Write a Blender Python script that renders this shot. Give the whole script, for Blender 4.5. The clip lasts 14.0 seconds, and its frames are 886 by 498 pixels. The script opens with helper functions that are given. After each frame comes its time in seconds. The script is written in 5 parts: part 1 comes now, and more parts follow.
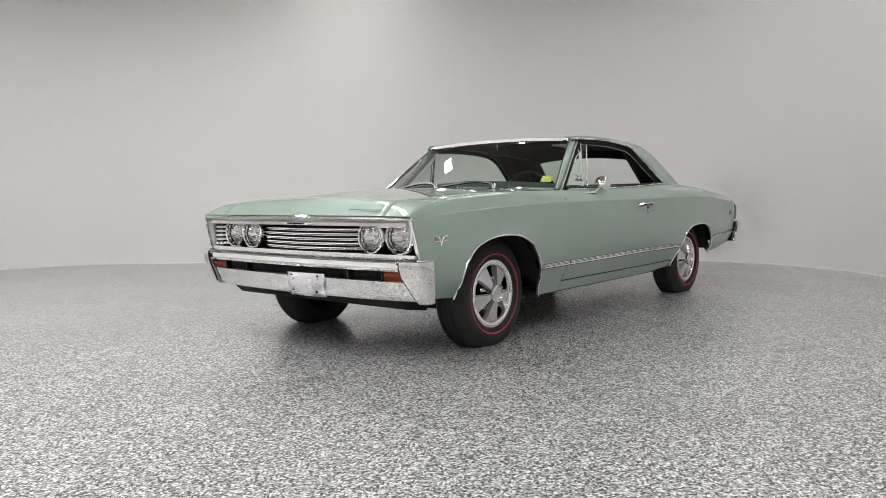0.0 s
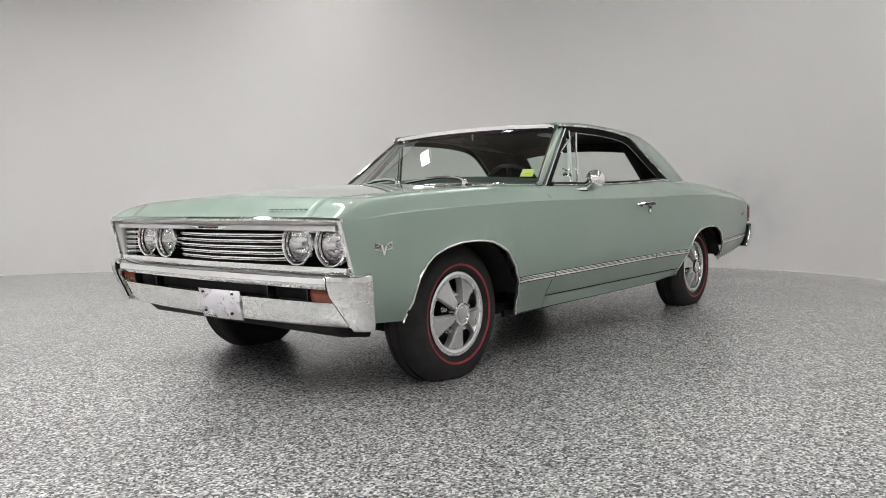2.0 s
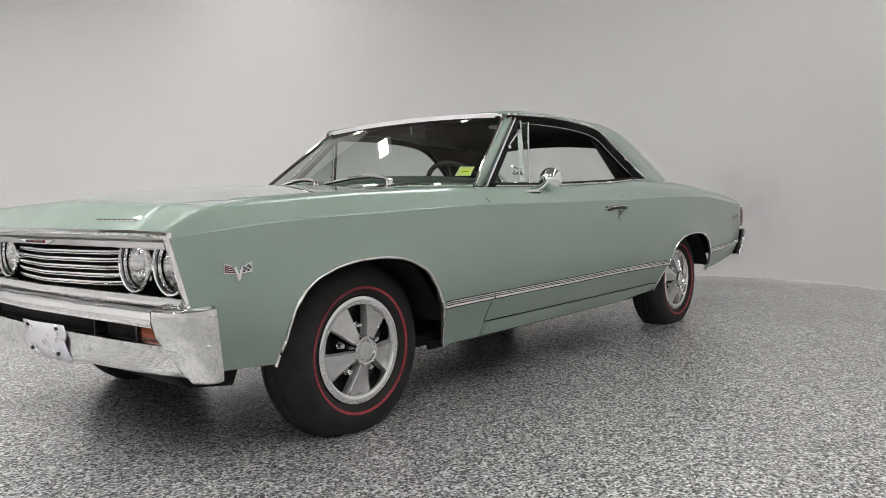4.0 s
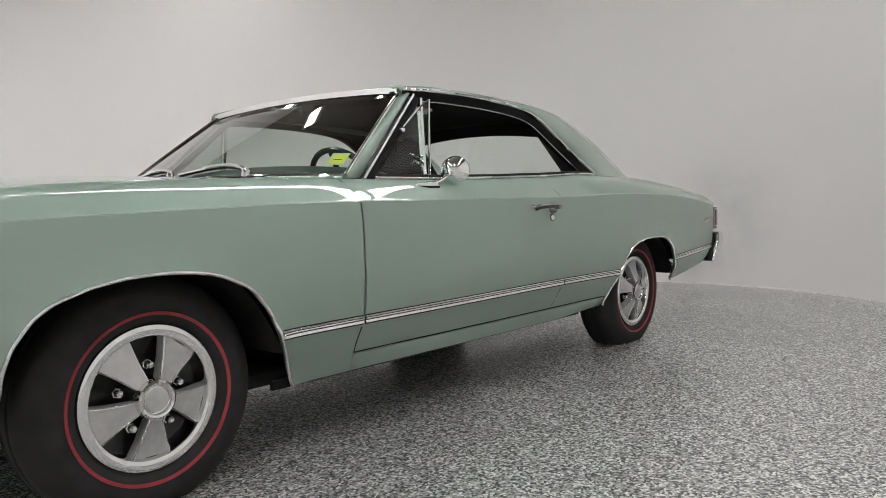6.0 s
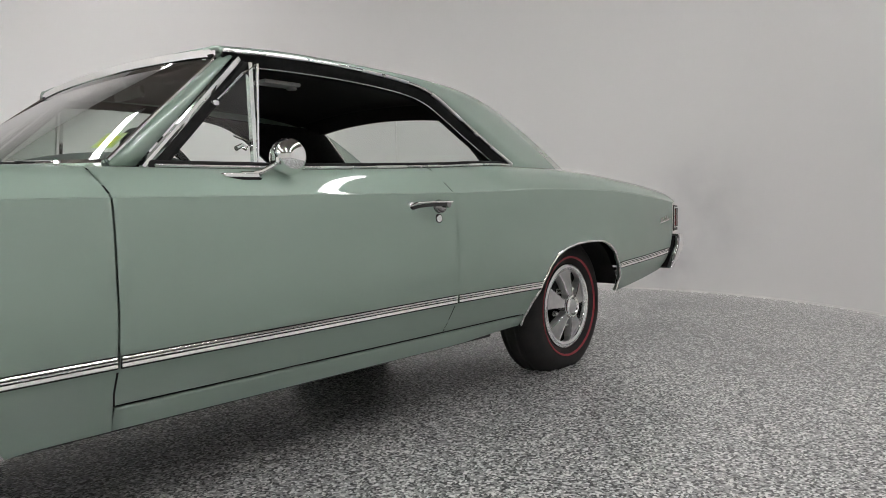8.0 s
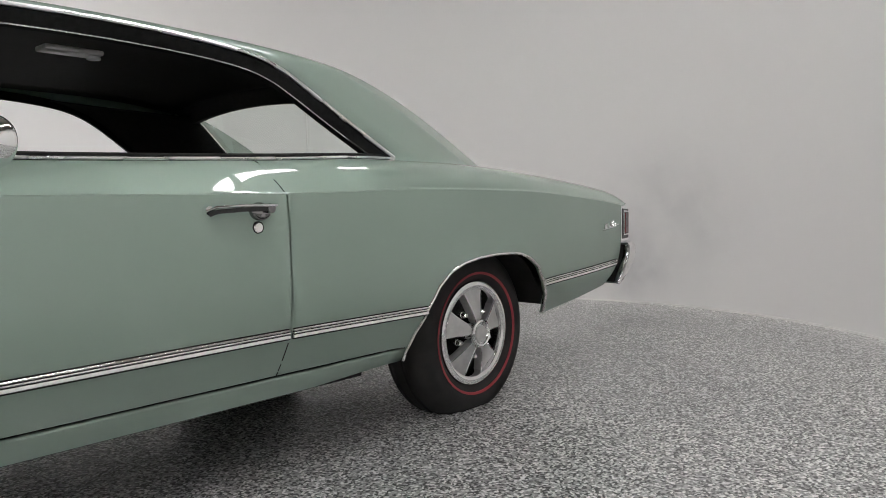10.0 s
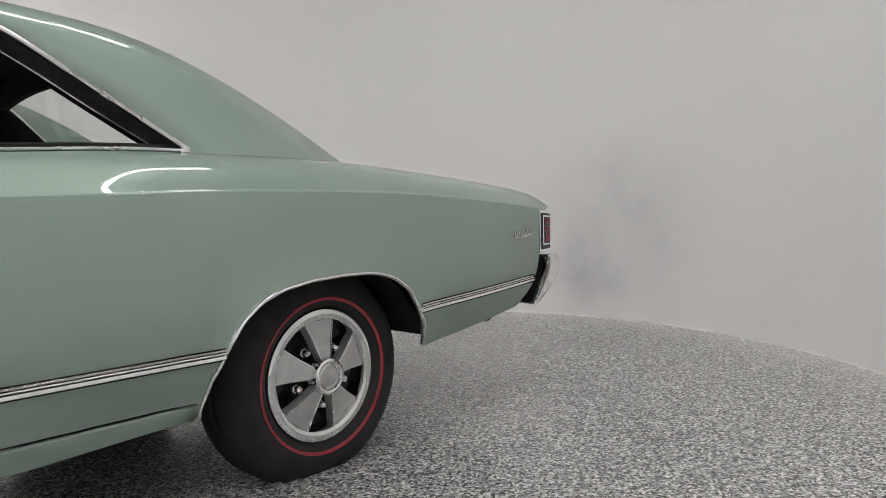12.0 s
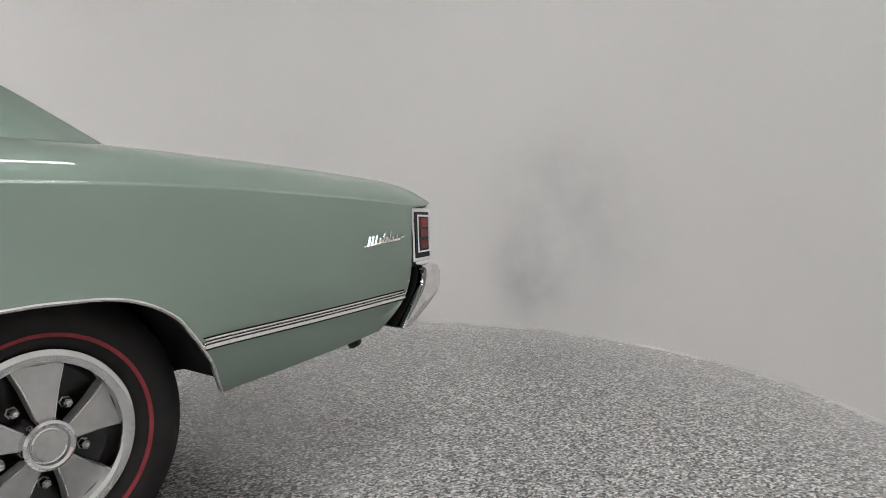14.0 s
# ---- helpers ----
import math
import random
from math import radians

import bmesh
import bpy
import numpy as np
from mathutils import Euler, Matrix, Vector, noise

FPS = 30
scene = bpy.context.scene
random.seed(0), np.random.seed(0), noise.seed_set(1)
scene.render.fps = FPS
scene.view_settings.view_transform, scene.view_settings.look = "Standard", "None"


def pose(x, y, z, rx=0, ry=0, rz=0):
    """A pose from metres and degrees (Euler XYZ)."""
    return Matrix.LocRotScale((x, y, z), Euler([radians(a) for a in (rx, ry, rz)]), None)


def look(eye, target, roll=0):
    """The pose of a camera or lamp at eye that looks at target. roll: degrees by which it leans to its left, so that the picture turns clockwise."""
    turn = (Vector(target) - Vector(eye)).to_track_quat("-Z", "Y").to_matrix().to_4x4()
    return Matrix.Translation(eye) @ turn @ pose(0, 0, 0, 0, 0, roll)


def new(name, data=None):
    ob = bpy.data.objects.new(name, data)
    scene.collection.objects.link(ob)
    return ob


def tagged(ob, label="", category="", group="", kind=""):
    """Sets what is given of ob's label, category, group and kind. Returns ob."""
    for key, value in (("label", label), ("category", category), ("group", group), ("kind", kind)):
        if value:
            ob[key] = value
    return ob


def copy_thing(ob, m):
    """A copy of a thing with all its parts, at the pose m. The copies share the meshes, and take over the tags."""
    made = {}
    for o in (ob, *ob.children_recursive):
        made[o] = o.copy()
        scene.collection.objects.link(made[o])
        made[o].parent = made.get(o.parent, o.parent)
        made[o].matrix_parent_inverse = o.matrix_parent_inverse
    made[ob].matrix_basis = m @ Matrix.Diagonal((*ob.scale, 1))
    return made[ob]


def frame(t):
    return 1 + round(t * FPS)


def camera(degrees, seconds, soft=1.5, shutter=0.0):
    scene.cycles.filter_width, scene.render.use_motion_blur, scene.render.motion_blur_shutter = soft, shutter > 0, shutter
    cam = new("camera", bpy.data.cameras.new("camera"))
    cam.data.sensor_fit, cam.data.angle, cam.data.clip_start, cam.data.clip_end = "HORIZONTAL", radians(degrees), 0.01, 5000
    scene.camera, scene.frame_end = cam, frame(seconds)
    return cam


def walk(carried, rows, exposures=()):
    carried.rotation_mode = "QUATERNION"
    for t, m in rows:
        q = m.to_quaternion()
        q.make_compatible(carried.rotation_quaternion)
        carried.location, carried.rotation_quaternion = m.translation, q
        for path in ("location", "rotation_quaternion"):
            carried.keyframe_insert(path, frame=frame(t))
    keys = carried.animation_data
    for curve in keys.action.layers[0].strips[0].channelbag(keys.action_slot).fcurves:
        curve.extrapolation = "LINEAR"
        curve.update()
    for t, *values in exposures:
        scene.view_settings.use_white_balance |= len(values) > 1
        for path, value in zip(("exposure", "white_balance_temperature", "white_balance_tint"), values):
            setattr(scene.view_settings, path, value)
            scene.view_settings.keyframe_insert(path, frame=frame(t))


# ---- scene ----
cam = camera(62.0, 14.0, soft=0.9)
PATH = [
    (0, (-3.51, -3.341, 0.883), (-1.978, -2.064, 0.741), -0.9),
    (0.5, (-3.313, -3.238, 0.86), (-1.778, -1.963, 0.72), -0.9),
    (1, (-3.114, -3.141, 0.862), (-1.58, -1.866, 0.726), -0.9),
    (1.5, (-2.917, -3.054, 0.848), (-1.382, -1.778, 0.717), -0.9),
    (2, (-2.706, -2.978, 0.844), (-1.176, -1.697, 0.713), -1.1),
    (2.5, (-2.507, -2.911, 0.858), (-0.976, -1.631, 0.723), -1.1),
    (5, (-1.443, -2.753, 0.845), (0.079, -1.462, 0.719), -1.2),
    (5.5, (-1.22, -2.729, 0.831), (0.303, -1.439, 0.701), -1.0),
    (6, (-1.004, -2.7, 0.832), (0.518, -1.409, 0.702), -1.0),
    (6.5, (-0.792, -2.68, 0.828), (0.729, -1.387, 0.7), -1.1),
    (7, (-0.572, -2.668, 0.828), (0.947, -1.373, 0.701), -1.2),
    (7.5, (-0.356, -2.657, 0.825), (1.161, -1.36, 0.695), -1.2),
    (8, (-0.126, -2.637, 0.814), (1.39, -1.34, 0.682), -1.1),
    (10.5, (0.9, -2.565, 0.817), (2.404, -1.253, 0.685), -0.9),
    (11, (1.103, -2.553, 0.82), (2.609, -1.242, 0.692), -1.1),
    (11.5, (1.307, -2.553, 0.816), (2.808, -1.237, 0.686), -1.1),
    (12, (1.514, -2.539, 0.821), (3.014, -1.222, 0.688), -1.1),
    (12.5, (1.722, -2.529, 0.811), (3.222, -1.214, 0.676), -1.1),
    (13, (1.938, -2.517, 0.812), (3.436, -1.198, 0.675), -1.0),
    (13.5, (2.132, -2.496, 0.814), (3.632, -1.181, 0.674), -1.1),
    (14, (2.334, -2.479, 0.805), (3.832, -1.162, 0.664), -1.3),
]
walk(cam, [(t, look(eye, target, roll)) for t, eye, target, roll in PATH], [(0, 0.12), (2.5, 0.12), (5, 0.08), (8, 0.08), (14, 0.16)])

import functools

# ---- room light and exposure ----
world = bpy.data.worlds.new("studio_world")
world.use_nodes = True
world.node_tree.nodes["Background"].inputs["Color"].default_value = (0.9, 0.95, 1.0, 1)
world.node_tree.nodes["Background"].inputs["Strength"].default_value = 0.02
scene.world = world
scene.view_settings.exposure = 0.0
LAMP_STRENGTH = 51.0
DIM_STRENGTH = 30.0

# ---- materials ----
def material(name, color, rough=0.5, metal=0.0, coat=0.0, coat_rough=0.03, spec=0.5):
    m = bpy.data.materials.new(name)
    m.use_nodes = True
    b = m.node_tree.nodes["Principled BSDF"]
    b.inputs["Base Color"].default_value = (*color, 1)
    b.inputs["Roughness"].default_value = rough
    b.inputs["Metallic"].default_value = metal
    b.inputs["Coat Weight"].default_value = coat
    b.inputs["Coat Roughness"].default_value = coat_rough
    b.inputs["Specular IOR Level"].default_value = spec
    return m


def node(m, kind, **values):
    n = m.node_tree.nodes.new(kind)
    for key, value in values.items():
        if key in n.inputs:
            n.inputs[key].default_value = value
    return n


def wire(m, a, out, b, inp):
    m.node_tree.links.new(a.outputs[out], b.inputs[inp])


def ramp(m, stops):
    n = m.node_tree.nodes.new("ShaderNodeValToRGB")
    e = n.color_ramp.elements
    while len(e) < len(stops):
        e.new(0.5)
    for i, (p, c) in enumerate(stops):
        e[i].position = p
        e[i].color = (*c, 1)
    return n


def varied(m, scale, low, high, detail=4.0, rough=None, bump=0.0, bump_scale=None):
    """Object-space noise between two colours, with an optional range of roughness and fine relief."""
    b = m.node_tree.nodes["Principled BSDF"]
    at = node(m, "ShaderNodeTexCoord")
    n = node(m, "ShaderNodeTexNoise", Scale=scale, Detail=detail)
    wire(m, at, "Object", n, "Vector")
    r = ramp(m, [(0.3, low), (0.7, high)])
    wire(m, n, "Fac", r, "Fac")
    wire(m, r, "Color", b, "Base Color")
    if rough:
        k = node(m, "ShaderNodeMapRange")
        k.inputs["To Min"].default_value, k.inputs["To Max"].default_value = rough
        wire(m, n, "Fac", k, "Value")
        wire(m, k, "Result", b, "Roughness")
    if bump:
        f = node(m, "ShaderNodeTexNoise", Scale=bump_scale or scale * 8, Detail=3.0)
        wire(m, at, "Object", f, "Vector")
        d = node(m, "ShaderNodeBump", Strength=bump, Distance=0.002)
        wire(m, f, "Fac", d, "Height")
        wire(m, d, "Normal", b, "Normal")
    return m


def make_paint():
    m = material("mint_paint", (0.2, 0.3, 0.22), rough=0.5, metal=0.4, coat=1.0, coat_rough=0.012)
    b = m.node_tree.nodes["Principled BSDF"]
    b.inputs["Coat IOR"].default_value = 1.55
    at = node(m, "ShaderNodeTexCoord")
    flake = node(m, "ShaderNodeTexNoise", Scale=900.0, Detail=1.0)
    broad = node(m, "ShaderNodeTexNoise", Scale=2.5, Detail=3.0)
    wire(m, at, "Object", flake, "Vector")
    wire(m, at, "Object", broad, "Vector")
    r1 = ramp(m, [(0.3, (0.27, 0.357, 0.305)), (0.7, (0.304, 0.395, 0.336))])
    wire(m, flake, "Fac", r1, "Fac")
    mix = m.node_tree.nodes.new("ShaderNodeMixRGB")
    mix.blend_type = "MULTIPLY"
    mix.inputs["Fac"].default_value = 1.0
    r2 = ramp(m, [(0.3, (0.94, 0.95, 0.94)), (0.7, (1, 1, 1))])
    wire(m, broad, "Fac", r2, "Fac")
    wire(m, r1, "Color", mix, "Color1")
    wire(m, r2, "Color", mix, "Color2")
    wire(m, mix, "Color", b, "Base Color")
    peel = node(m, "ShaderNodeTexNoise", Scale=55.0, Detail=2.0)
    wire(m, at, "Object", peel, "Vector")
    d = node(m, "ShaderNodeBump", Strength=0.012, Distance=0.001)
    wire(m, peel, "Fac", d, "Height")
    wire(m, d, "Normal", b, "Coat Normal")
    return m


def make_chrome(name, color, low, high, scale):
    m = material(name, color, metal=1.0)
    b = m.node_tree.nodes["Principled BSDF"]
    at = node(m, "ShaderNodeTexCoord")
    n = node(m, "ShaderNodeTexNoise", Scale=scale, Detail=6.0)
    wire(m, at, "Object", n, "Vector")
    k = node(m, "ShaderNodeMapRange")
    k.inputs["From Min"].default_value, k.inputs["From Max"].default_value = 0.4, 0.7
    k.inputs["To Min"].default_value, k.inputs["To Max"].default_value = low, high
    wire(m, n, "Fac", k, "Value")
    wire(m, k, "Result", b, "Roughness")
    return m


def make_glass(name, tint, gloss=1.0):
    m = bpy.data.materials.new(name)
    m.use_nodes = True
    t = m.node_tree
    t.nodes.clear()
    out = t.nodes.new("ShaderNodeOutputMaterial")
    clear = t.nodes.new("ShaderNodeBsdfTransparent")
    clear.inputs["Color"].default_value = (*tint, 1)
    shine = t.nodes.new("ShaderNodeBsdfGlossy")
    shine.inputs["Roughness"].default_value = 0.01
    facing = t.nodes.new("ShaderNodeLayerWeight")
    facing.inputs["Blend"].default_value = 0.5
    power = t.nodes.new("ShaderNodeMath")
    power.operation = "POWER"
    power.inputs[1].default_value = 4.0
    t.links.new(facing.outputs["Facing"], power.inputs[0])
    fres = t.nodes.new("ShaderNodeMath")
    fres.operation = "MULTIPLY_ADD"
    fres.inputs[1].default_value, fres.inputs[2].default_value = 0.9 * gloss, 0.07 * gloss
    t.links.new(power.outputs[0], fres.inputs[0])
    mix = t.nodes.new("ShaderNodeMixShader")
    t.links.new(fres.outputs[0], mix.inputs["Fac"])
    t.links.new(clear.outputs[0], mix.inputs[1])
    t.links.new(shine.outputs[0], mix.inputs[2])
    t.links.new(mix.outputs[0], out.inputs["Surface"])
    return m


def make_floor():
    """Grey epoxy floor with broadcast paint flakes under a clear coat."""
    m = material("flake_epoxy", (0.4, 0.4, 0.4), rough=0.5, coat=1.0, coat_rough=0.2, spec=0.3)
    b = m.node_tree.nodes["Principled BSDF"]
    b.inputs["Coat IOR"].default_value = 1.75
    at = node(m, "ShaderNodeTexCoord")
    chips = node(m, "ShaderNodeTexVoronoi", Scale=135.0)
    small = node(m, "ShaderNodeTexVoronoi", Scale=340.0)
    warp = node(m, "ShaderNodeTexNoise", Scale=160.0, Detail=2.0)
    add = m.node_tree.nodes.new("ShaderNodeMixRGB")
    add.blend_type = "ADD"
    add.inputs["Fac"].default_value = 0.004
    wire(m, at, "Object", warp, "Vector")
    wire(m, at, "Object", add, "Color1")
    wire(m, warp, "Color", add, "Color2")
    wire(m, add, "Color", chips, "Vector")
    wire(m, add, "Color", small, "Vector")
    g1 = ramp(m, [(0.1, (0.004, 0.004, 0.005)), (0.23, (0.008, 0.008, 0.009)), (0.3, (0.19, 0.19, 0.19)), (0.55, (0.34, 0.34, 0.335)), (0.74, (0.46, 0.46, 0.45)), (0.84, (0.8, 0.8, 0.78)), (0.95, (0.95, 0.95, 0.93))])
    g2 = ramp(m, [(0.0, (0.13, 0.13, 0.135)), (0.4, (0.33, 0.33, 0.33)), (1.0, (0.55, 0.55, 0.54))])
    # flakes lie in loose clumps, so that dark and pale ones crowd together
    clump = node(m, "ShaderNodeTexNoise", Scale=70.0, Detail=3.0)
    wire(m, at, "Object", clump, "Vector")
    for v, g, share in ((chips, g1, 0.55), (small, g2, 0.4)):
        s = node(m, "ShaderNodeSeparateColor")
        wire(m, v, "Color", s, "Color")
        k = node(m, "ShaderNodeMath")
        k.operation = "MULTIPLY_ADD"
        k.inputs[1].default_value, k.inputs[2].default_value = share, -0.5 * share
        wire(m, clump, "Fac", k, 0)
        t = node(m, "ShaderNodeMath")
        t.operation = "ADD"
        wire(m, s, "Red", t, 0)
        wire(m, k, "Value", t, 1)
        wire(m, t, "Value", g, "Fac")
    mix = m.node_tree.nodes.new("ShaderNodeMixRGB")
    mix.inputs["Fac"].default_value = 0.1
    wire(m, g1, "Color", mix, "Color1")
    wire(m, g2, "Color", mix, "Color2")
    # worn and scuffed broad patches
    broad = node(m, "ShaderNodeTexNoise", Scale=0.9, Detail=5.0)
    wire(m, at, "Object", broad, "Vector")
    rb = ramp(m, [(0.3, (0.8, 0.8, 0.815)), (0.7, (1.0, 1.0, 1.0))])
    wire(m, broad, "Fac", rb, "Fac")
    mul = m.node_tree.nodes.new("ShaderNodeMixRGB")
    mul.blend_type = "MULTIPLY"
    mul.inputs["Fac"].default_value = 1.0
    wire(m, mix, "Color", mul, "Color1")
    wire(m, rb, "Color", mul, "Color2")
    # pale band towards the rounded wall: dust, plus the hazy sheen put into colour
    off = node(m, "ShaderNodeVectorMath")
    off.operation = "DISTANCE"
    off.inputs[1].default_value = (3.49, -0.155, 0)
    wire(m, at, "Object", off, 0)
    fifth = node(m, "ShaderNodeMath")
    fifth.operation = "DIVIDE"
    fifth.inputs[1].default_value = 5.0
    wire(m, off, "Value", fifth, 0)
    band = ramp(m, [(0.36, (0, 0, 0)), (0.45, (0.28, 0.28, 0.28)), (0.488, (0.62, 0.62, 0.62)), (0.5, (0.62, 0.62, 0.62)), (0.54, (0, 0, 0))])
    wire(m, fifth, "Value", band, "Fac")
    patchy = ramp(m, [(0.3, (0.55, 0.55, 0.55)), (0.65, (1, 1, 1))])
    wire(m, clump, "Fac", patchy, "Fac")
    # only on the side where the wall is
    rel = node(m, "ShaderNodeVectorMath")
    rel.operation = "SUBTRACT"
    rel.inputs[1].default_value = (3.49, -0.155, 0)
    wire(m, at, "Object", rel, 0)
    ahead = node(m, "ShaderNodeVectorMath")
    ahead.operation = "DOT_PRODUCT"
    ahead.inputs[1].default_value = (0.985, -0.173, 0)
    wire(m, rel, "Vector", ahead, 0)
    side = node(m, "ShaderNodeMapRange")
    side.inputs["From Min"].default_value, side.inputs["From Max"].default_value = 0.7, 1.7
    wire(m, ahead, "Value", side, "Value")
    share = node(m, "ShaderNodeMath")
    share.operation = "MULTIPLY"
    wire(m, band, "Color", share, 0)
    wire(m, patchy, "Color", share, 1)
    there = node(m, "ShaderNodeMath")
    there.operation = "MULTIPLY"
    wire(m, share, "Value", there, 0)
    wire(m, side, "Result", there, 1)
    dust_sheen = m.node_tree.nodes.new("ShaderNodeMixRGB")
    dust_sheen.inputs["Color2"].default_value = (0.62, 0.61, 0.6, 1)
    wire(m, there, "Value", dust_sheen, "Fac")
    wire(m, mul, "Color", dust_sheen, "Color1")
    wire(m, dust_sheen, "Color", b, "Base Color")
    k = node(m, "ShaderNodeMapRange")
    k.inputs["To Min"].default_value, k.inputs["To Max"].default_value = 0.16, 0.3
    wire(m, broad, "Fac", k, "Value")
    wire(m, k, "Result", b, "Coat Roughness")
    d = node(m, "ShaderNodeBump", Strength=0.35, Distance=0.0015)
    wire(m, chips, "Distance", d, "Height")
    wire(m, d, "Normal", b, "Normal")
    return m


def make_wall():
    """Matt off-white cyclorama paint with faint roller patches and two soft dark patches near the floor."""
    m = material("wall_paint", (0.76, 0.75, 0.73), rough=0.75)
    b = m.node_tree.nodes["Principled BSDF"]
    at = node(m, "ShaderNodeTexCoord")
    n = node(m, "ShaderNodeTexNoise", Scale=0.35, Detail=3.0)
    wire(m, at, "Object", n, "Vector")
    r = ramp(m, [(0.3, (0.745, 0.728, 0.722)), (0.7, (0.765, 0.758, 0.75))])
    wire(m, n, "Fac", r, "Fac")
    # two dark patches, softly bounded and broken up by noise
    blot = node(m, "ShaderNodeTexNoise", Scale=3.2, Detail=3.0)
    wire(m, at, "Object", blot, "Vector")
    rb = ramp(m, [(0.3, (0.3, 0.3, 0.3)), (0.7, (1, 1, 1))])
    wire(m, blot, "Fac", rb, "Fac")
    total = None
    for place, reach, strength in (((5.953, 0.03, 0.28), 0.42, 0.5), ((5.955, -0.25, 0.66), 0.85, 0.3)):
        off = node(m, "ShaderNodeVectorMath")
        off.operation = "SUBTRACT"
        off.inputs[1].default_value = place
        wire(m, at, "Object", off, 0)
        length = node(m, "ShaderNodeVectorMath")
        length.operation = "LENGTH"
        wire(m, off, "Vector", length, 0)
        near = node(m, "ShaderNodeMapRange")
        near.inputs["From Min"].default_value, near.inputs["From Max"].default_value = 0.0, reach
        near.inputs["To Min"].default_value, near.inputs["To Max"].default_value = strength, 0.0
        near.interpolation_type = "SMOOTHERSTEP"
        wire(m, length, "Value", near, "Value")
        if total is None:
            total = (near, "Result")
        else:
            both = node(m, "ShaderNodeMath")
            both.operation = "ADD"
            wire(m, total[0], total[1], both, 0)
            wire(m, near, "Result", both, 1)
            total = (both, "Value")
    less = node(m, "ShaderNodeMath")
    less.operation = "MULTIPLY"
    wire(m, total[0], total[1], less, 0)
    wire(m, rb, "Color", less, 1)
    mix = m.node_tree.nodes.new("ShaderNodeMixRGB")
    mix.inputs["Color2"].default_value = (0.3, 0.3, 0.32, 1)
    wire(m, less, "Value", mix, "Fac")
    wire(m, r, "Color", mix, "Color1")
    wire(m, mix, "Color", b, "Base Color")
    f = node(m, "ShaderNodeTexNoise", Scale=60.0, Detail=3.0)
    wire(m, at, "Object", f, "Vector")
    d = node(m, "ShaderNodeBump", Strength=0.08, Distance=0.002)
    wire(m, f, "Fac", d, "Height")
    wire(m, d, "Normal", b, "Normal")
    return m


PAINT = make_paint()
CHROME = make_chrome("chrome", (0.92, 0.92, 0.92), 0.03, 0.09, 30.0)
OLD_CHROME = make_chrome("pitted_chrome", (0.9, 0.9, 0.89), 0.04, 0.2, 45.0)
bloom = node(OLD_CHROME, "ShaderNodeTexNoise", Scale=38.0, Detail=8.0, Roughness=0.7)
bloom_ramp = ramp(OLD_CHROME, [(0.34, (0.62, 0.62, 0.61)), (0.46, (0.84, 0.84, 0.83)), (0.66, (0.93, 0.93, 0.92))])
wire(OLD_CHROME, node(OLD_CHROME, "ShaderNodeTexCoord"), "Object", bloom, "Vector")
wire(OLD_CHROME, bloom, "Fac", bloom_ramp, "Fac")
wire(OLD_CHROME, bloom_ramp, "Color", OLD_CHROME.node_tree.nodes["Principled BSDF"], "Base Color")
TRIM = make_chrome("stainless_trim", (0.88, 0.88, 0.87), 0.18, 0.26, 6.0)
BRIGHT = make_chrome("brushed_bright_trim", (0.9, 0.9, 0.9), 0.26, 0.3, 5.0)
ARGENT = varied(material("argent_silver", (0.5, 0.5, 0.5), rough=0.4, metal=0.4), 25, (0.66, 0.64, 0.63), (0.74, 0.72, 0.71), rough=(0.3, 0.42))
SPOKE = varied(material("spoke_grey", (0.4, 0.4, 0.4), rough=0.42, metal=0.7), 40, (0.5, 0.5, 0.5), (0.58, 0.58, 0.57), rough=(0.34, 0.44))
RUBBER = varied(material("tyre_rubber", (0.018, 0.018, 0.018), rough=0.7, spec=0.3), 18, (0.014, 0.014, 0.014), (0.026, 0.025, 0.025), rough=(0.6, 0.8), bump=0.2)
REDLINE = varied(material("redline_rubber", (0.35, 0.02, 0.03), rough=0.6), 30, (0.26, 0.022, 0.034), (0.34, 0.038, 0.05))
BLACK = varied(material("black_underside", (0.012, 0.012, 0.012), rough=0.8, spec=0.2), 12, (0.008, 0.008, 0.008), (0.02, 0.02, 0.02))
GLOSS_BLACK = material("gloss_black", (0.012, 0.012, 0.013), rough=0.25)
CLOTH = varied(material("black_vinyl", (0.012, 0.012, 0.012), rough=0.75, spec=0.2), 60, (0.009, 0.009, 0.009), (0.016, 0.016, 0.016), bump=0.2)
HEADLINER = varied(material("dark_grey_vinyl", (0.06, 0.058, 0.055), rough=0.7, spec=0.3), 40, (0.017, 0.017, 0.016), (0.026, 0.025, 0.024), bump=0.2)
DASH = varied(material("dark_green_dash", (0.03, 0.05, 0.045), rough=0.5), 50, (0.03, 0.048, 0.042), (0.045, 0.065, 0.055), bump=0.15)
WINDSHIELD = make_glass("tinted_windshield_glass", (0.78, 0.88, 0.82), 1.5)
CLEAR = make_glass("clear_glass", (0.9, 0.95, 0.92))
LENS = make_glass("lamp_lens_glass", (0.97, 0.97, 0.97), 0.8)
AMBER = varied(material("amber_lens", (0.5, 0.1, 0.02), rough=0.2), 80, (0.17, 0.03, 0.012), (0.23, 0.045, 0.016))
RED = varied(material("red_lens", (0.35, 0.02, 0.02), rough=0.15, coat=0.5), 120, (0.13, 0.009, 0.012), (0.2, 0.018, 0.022))
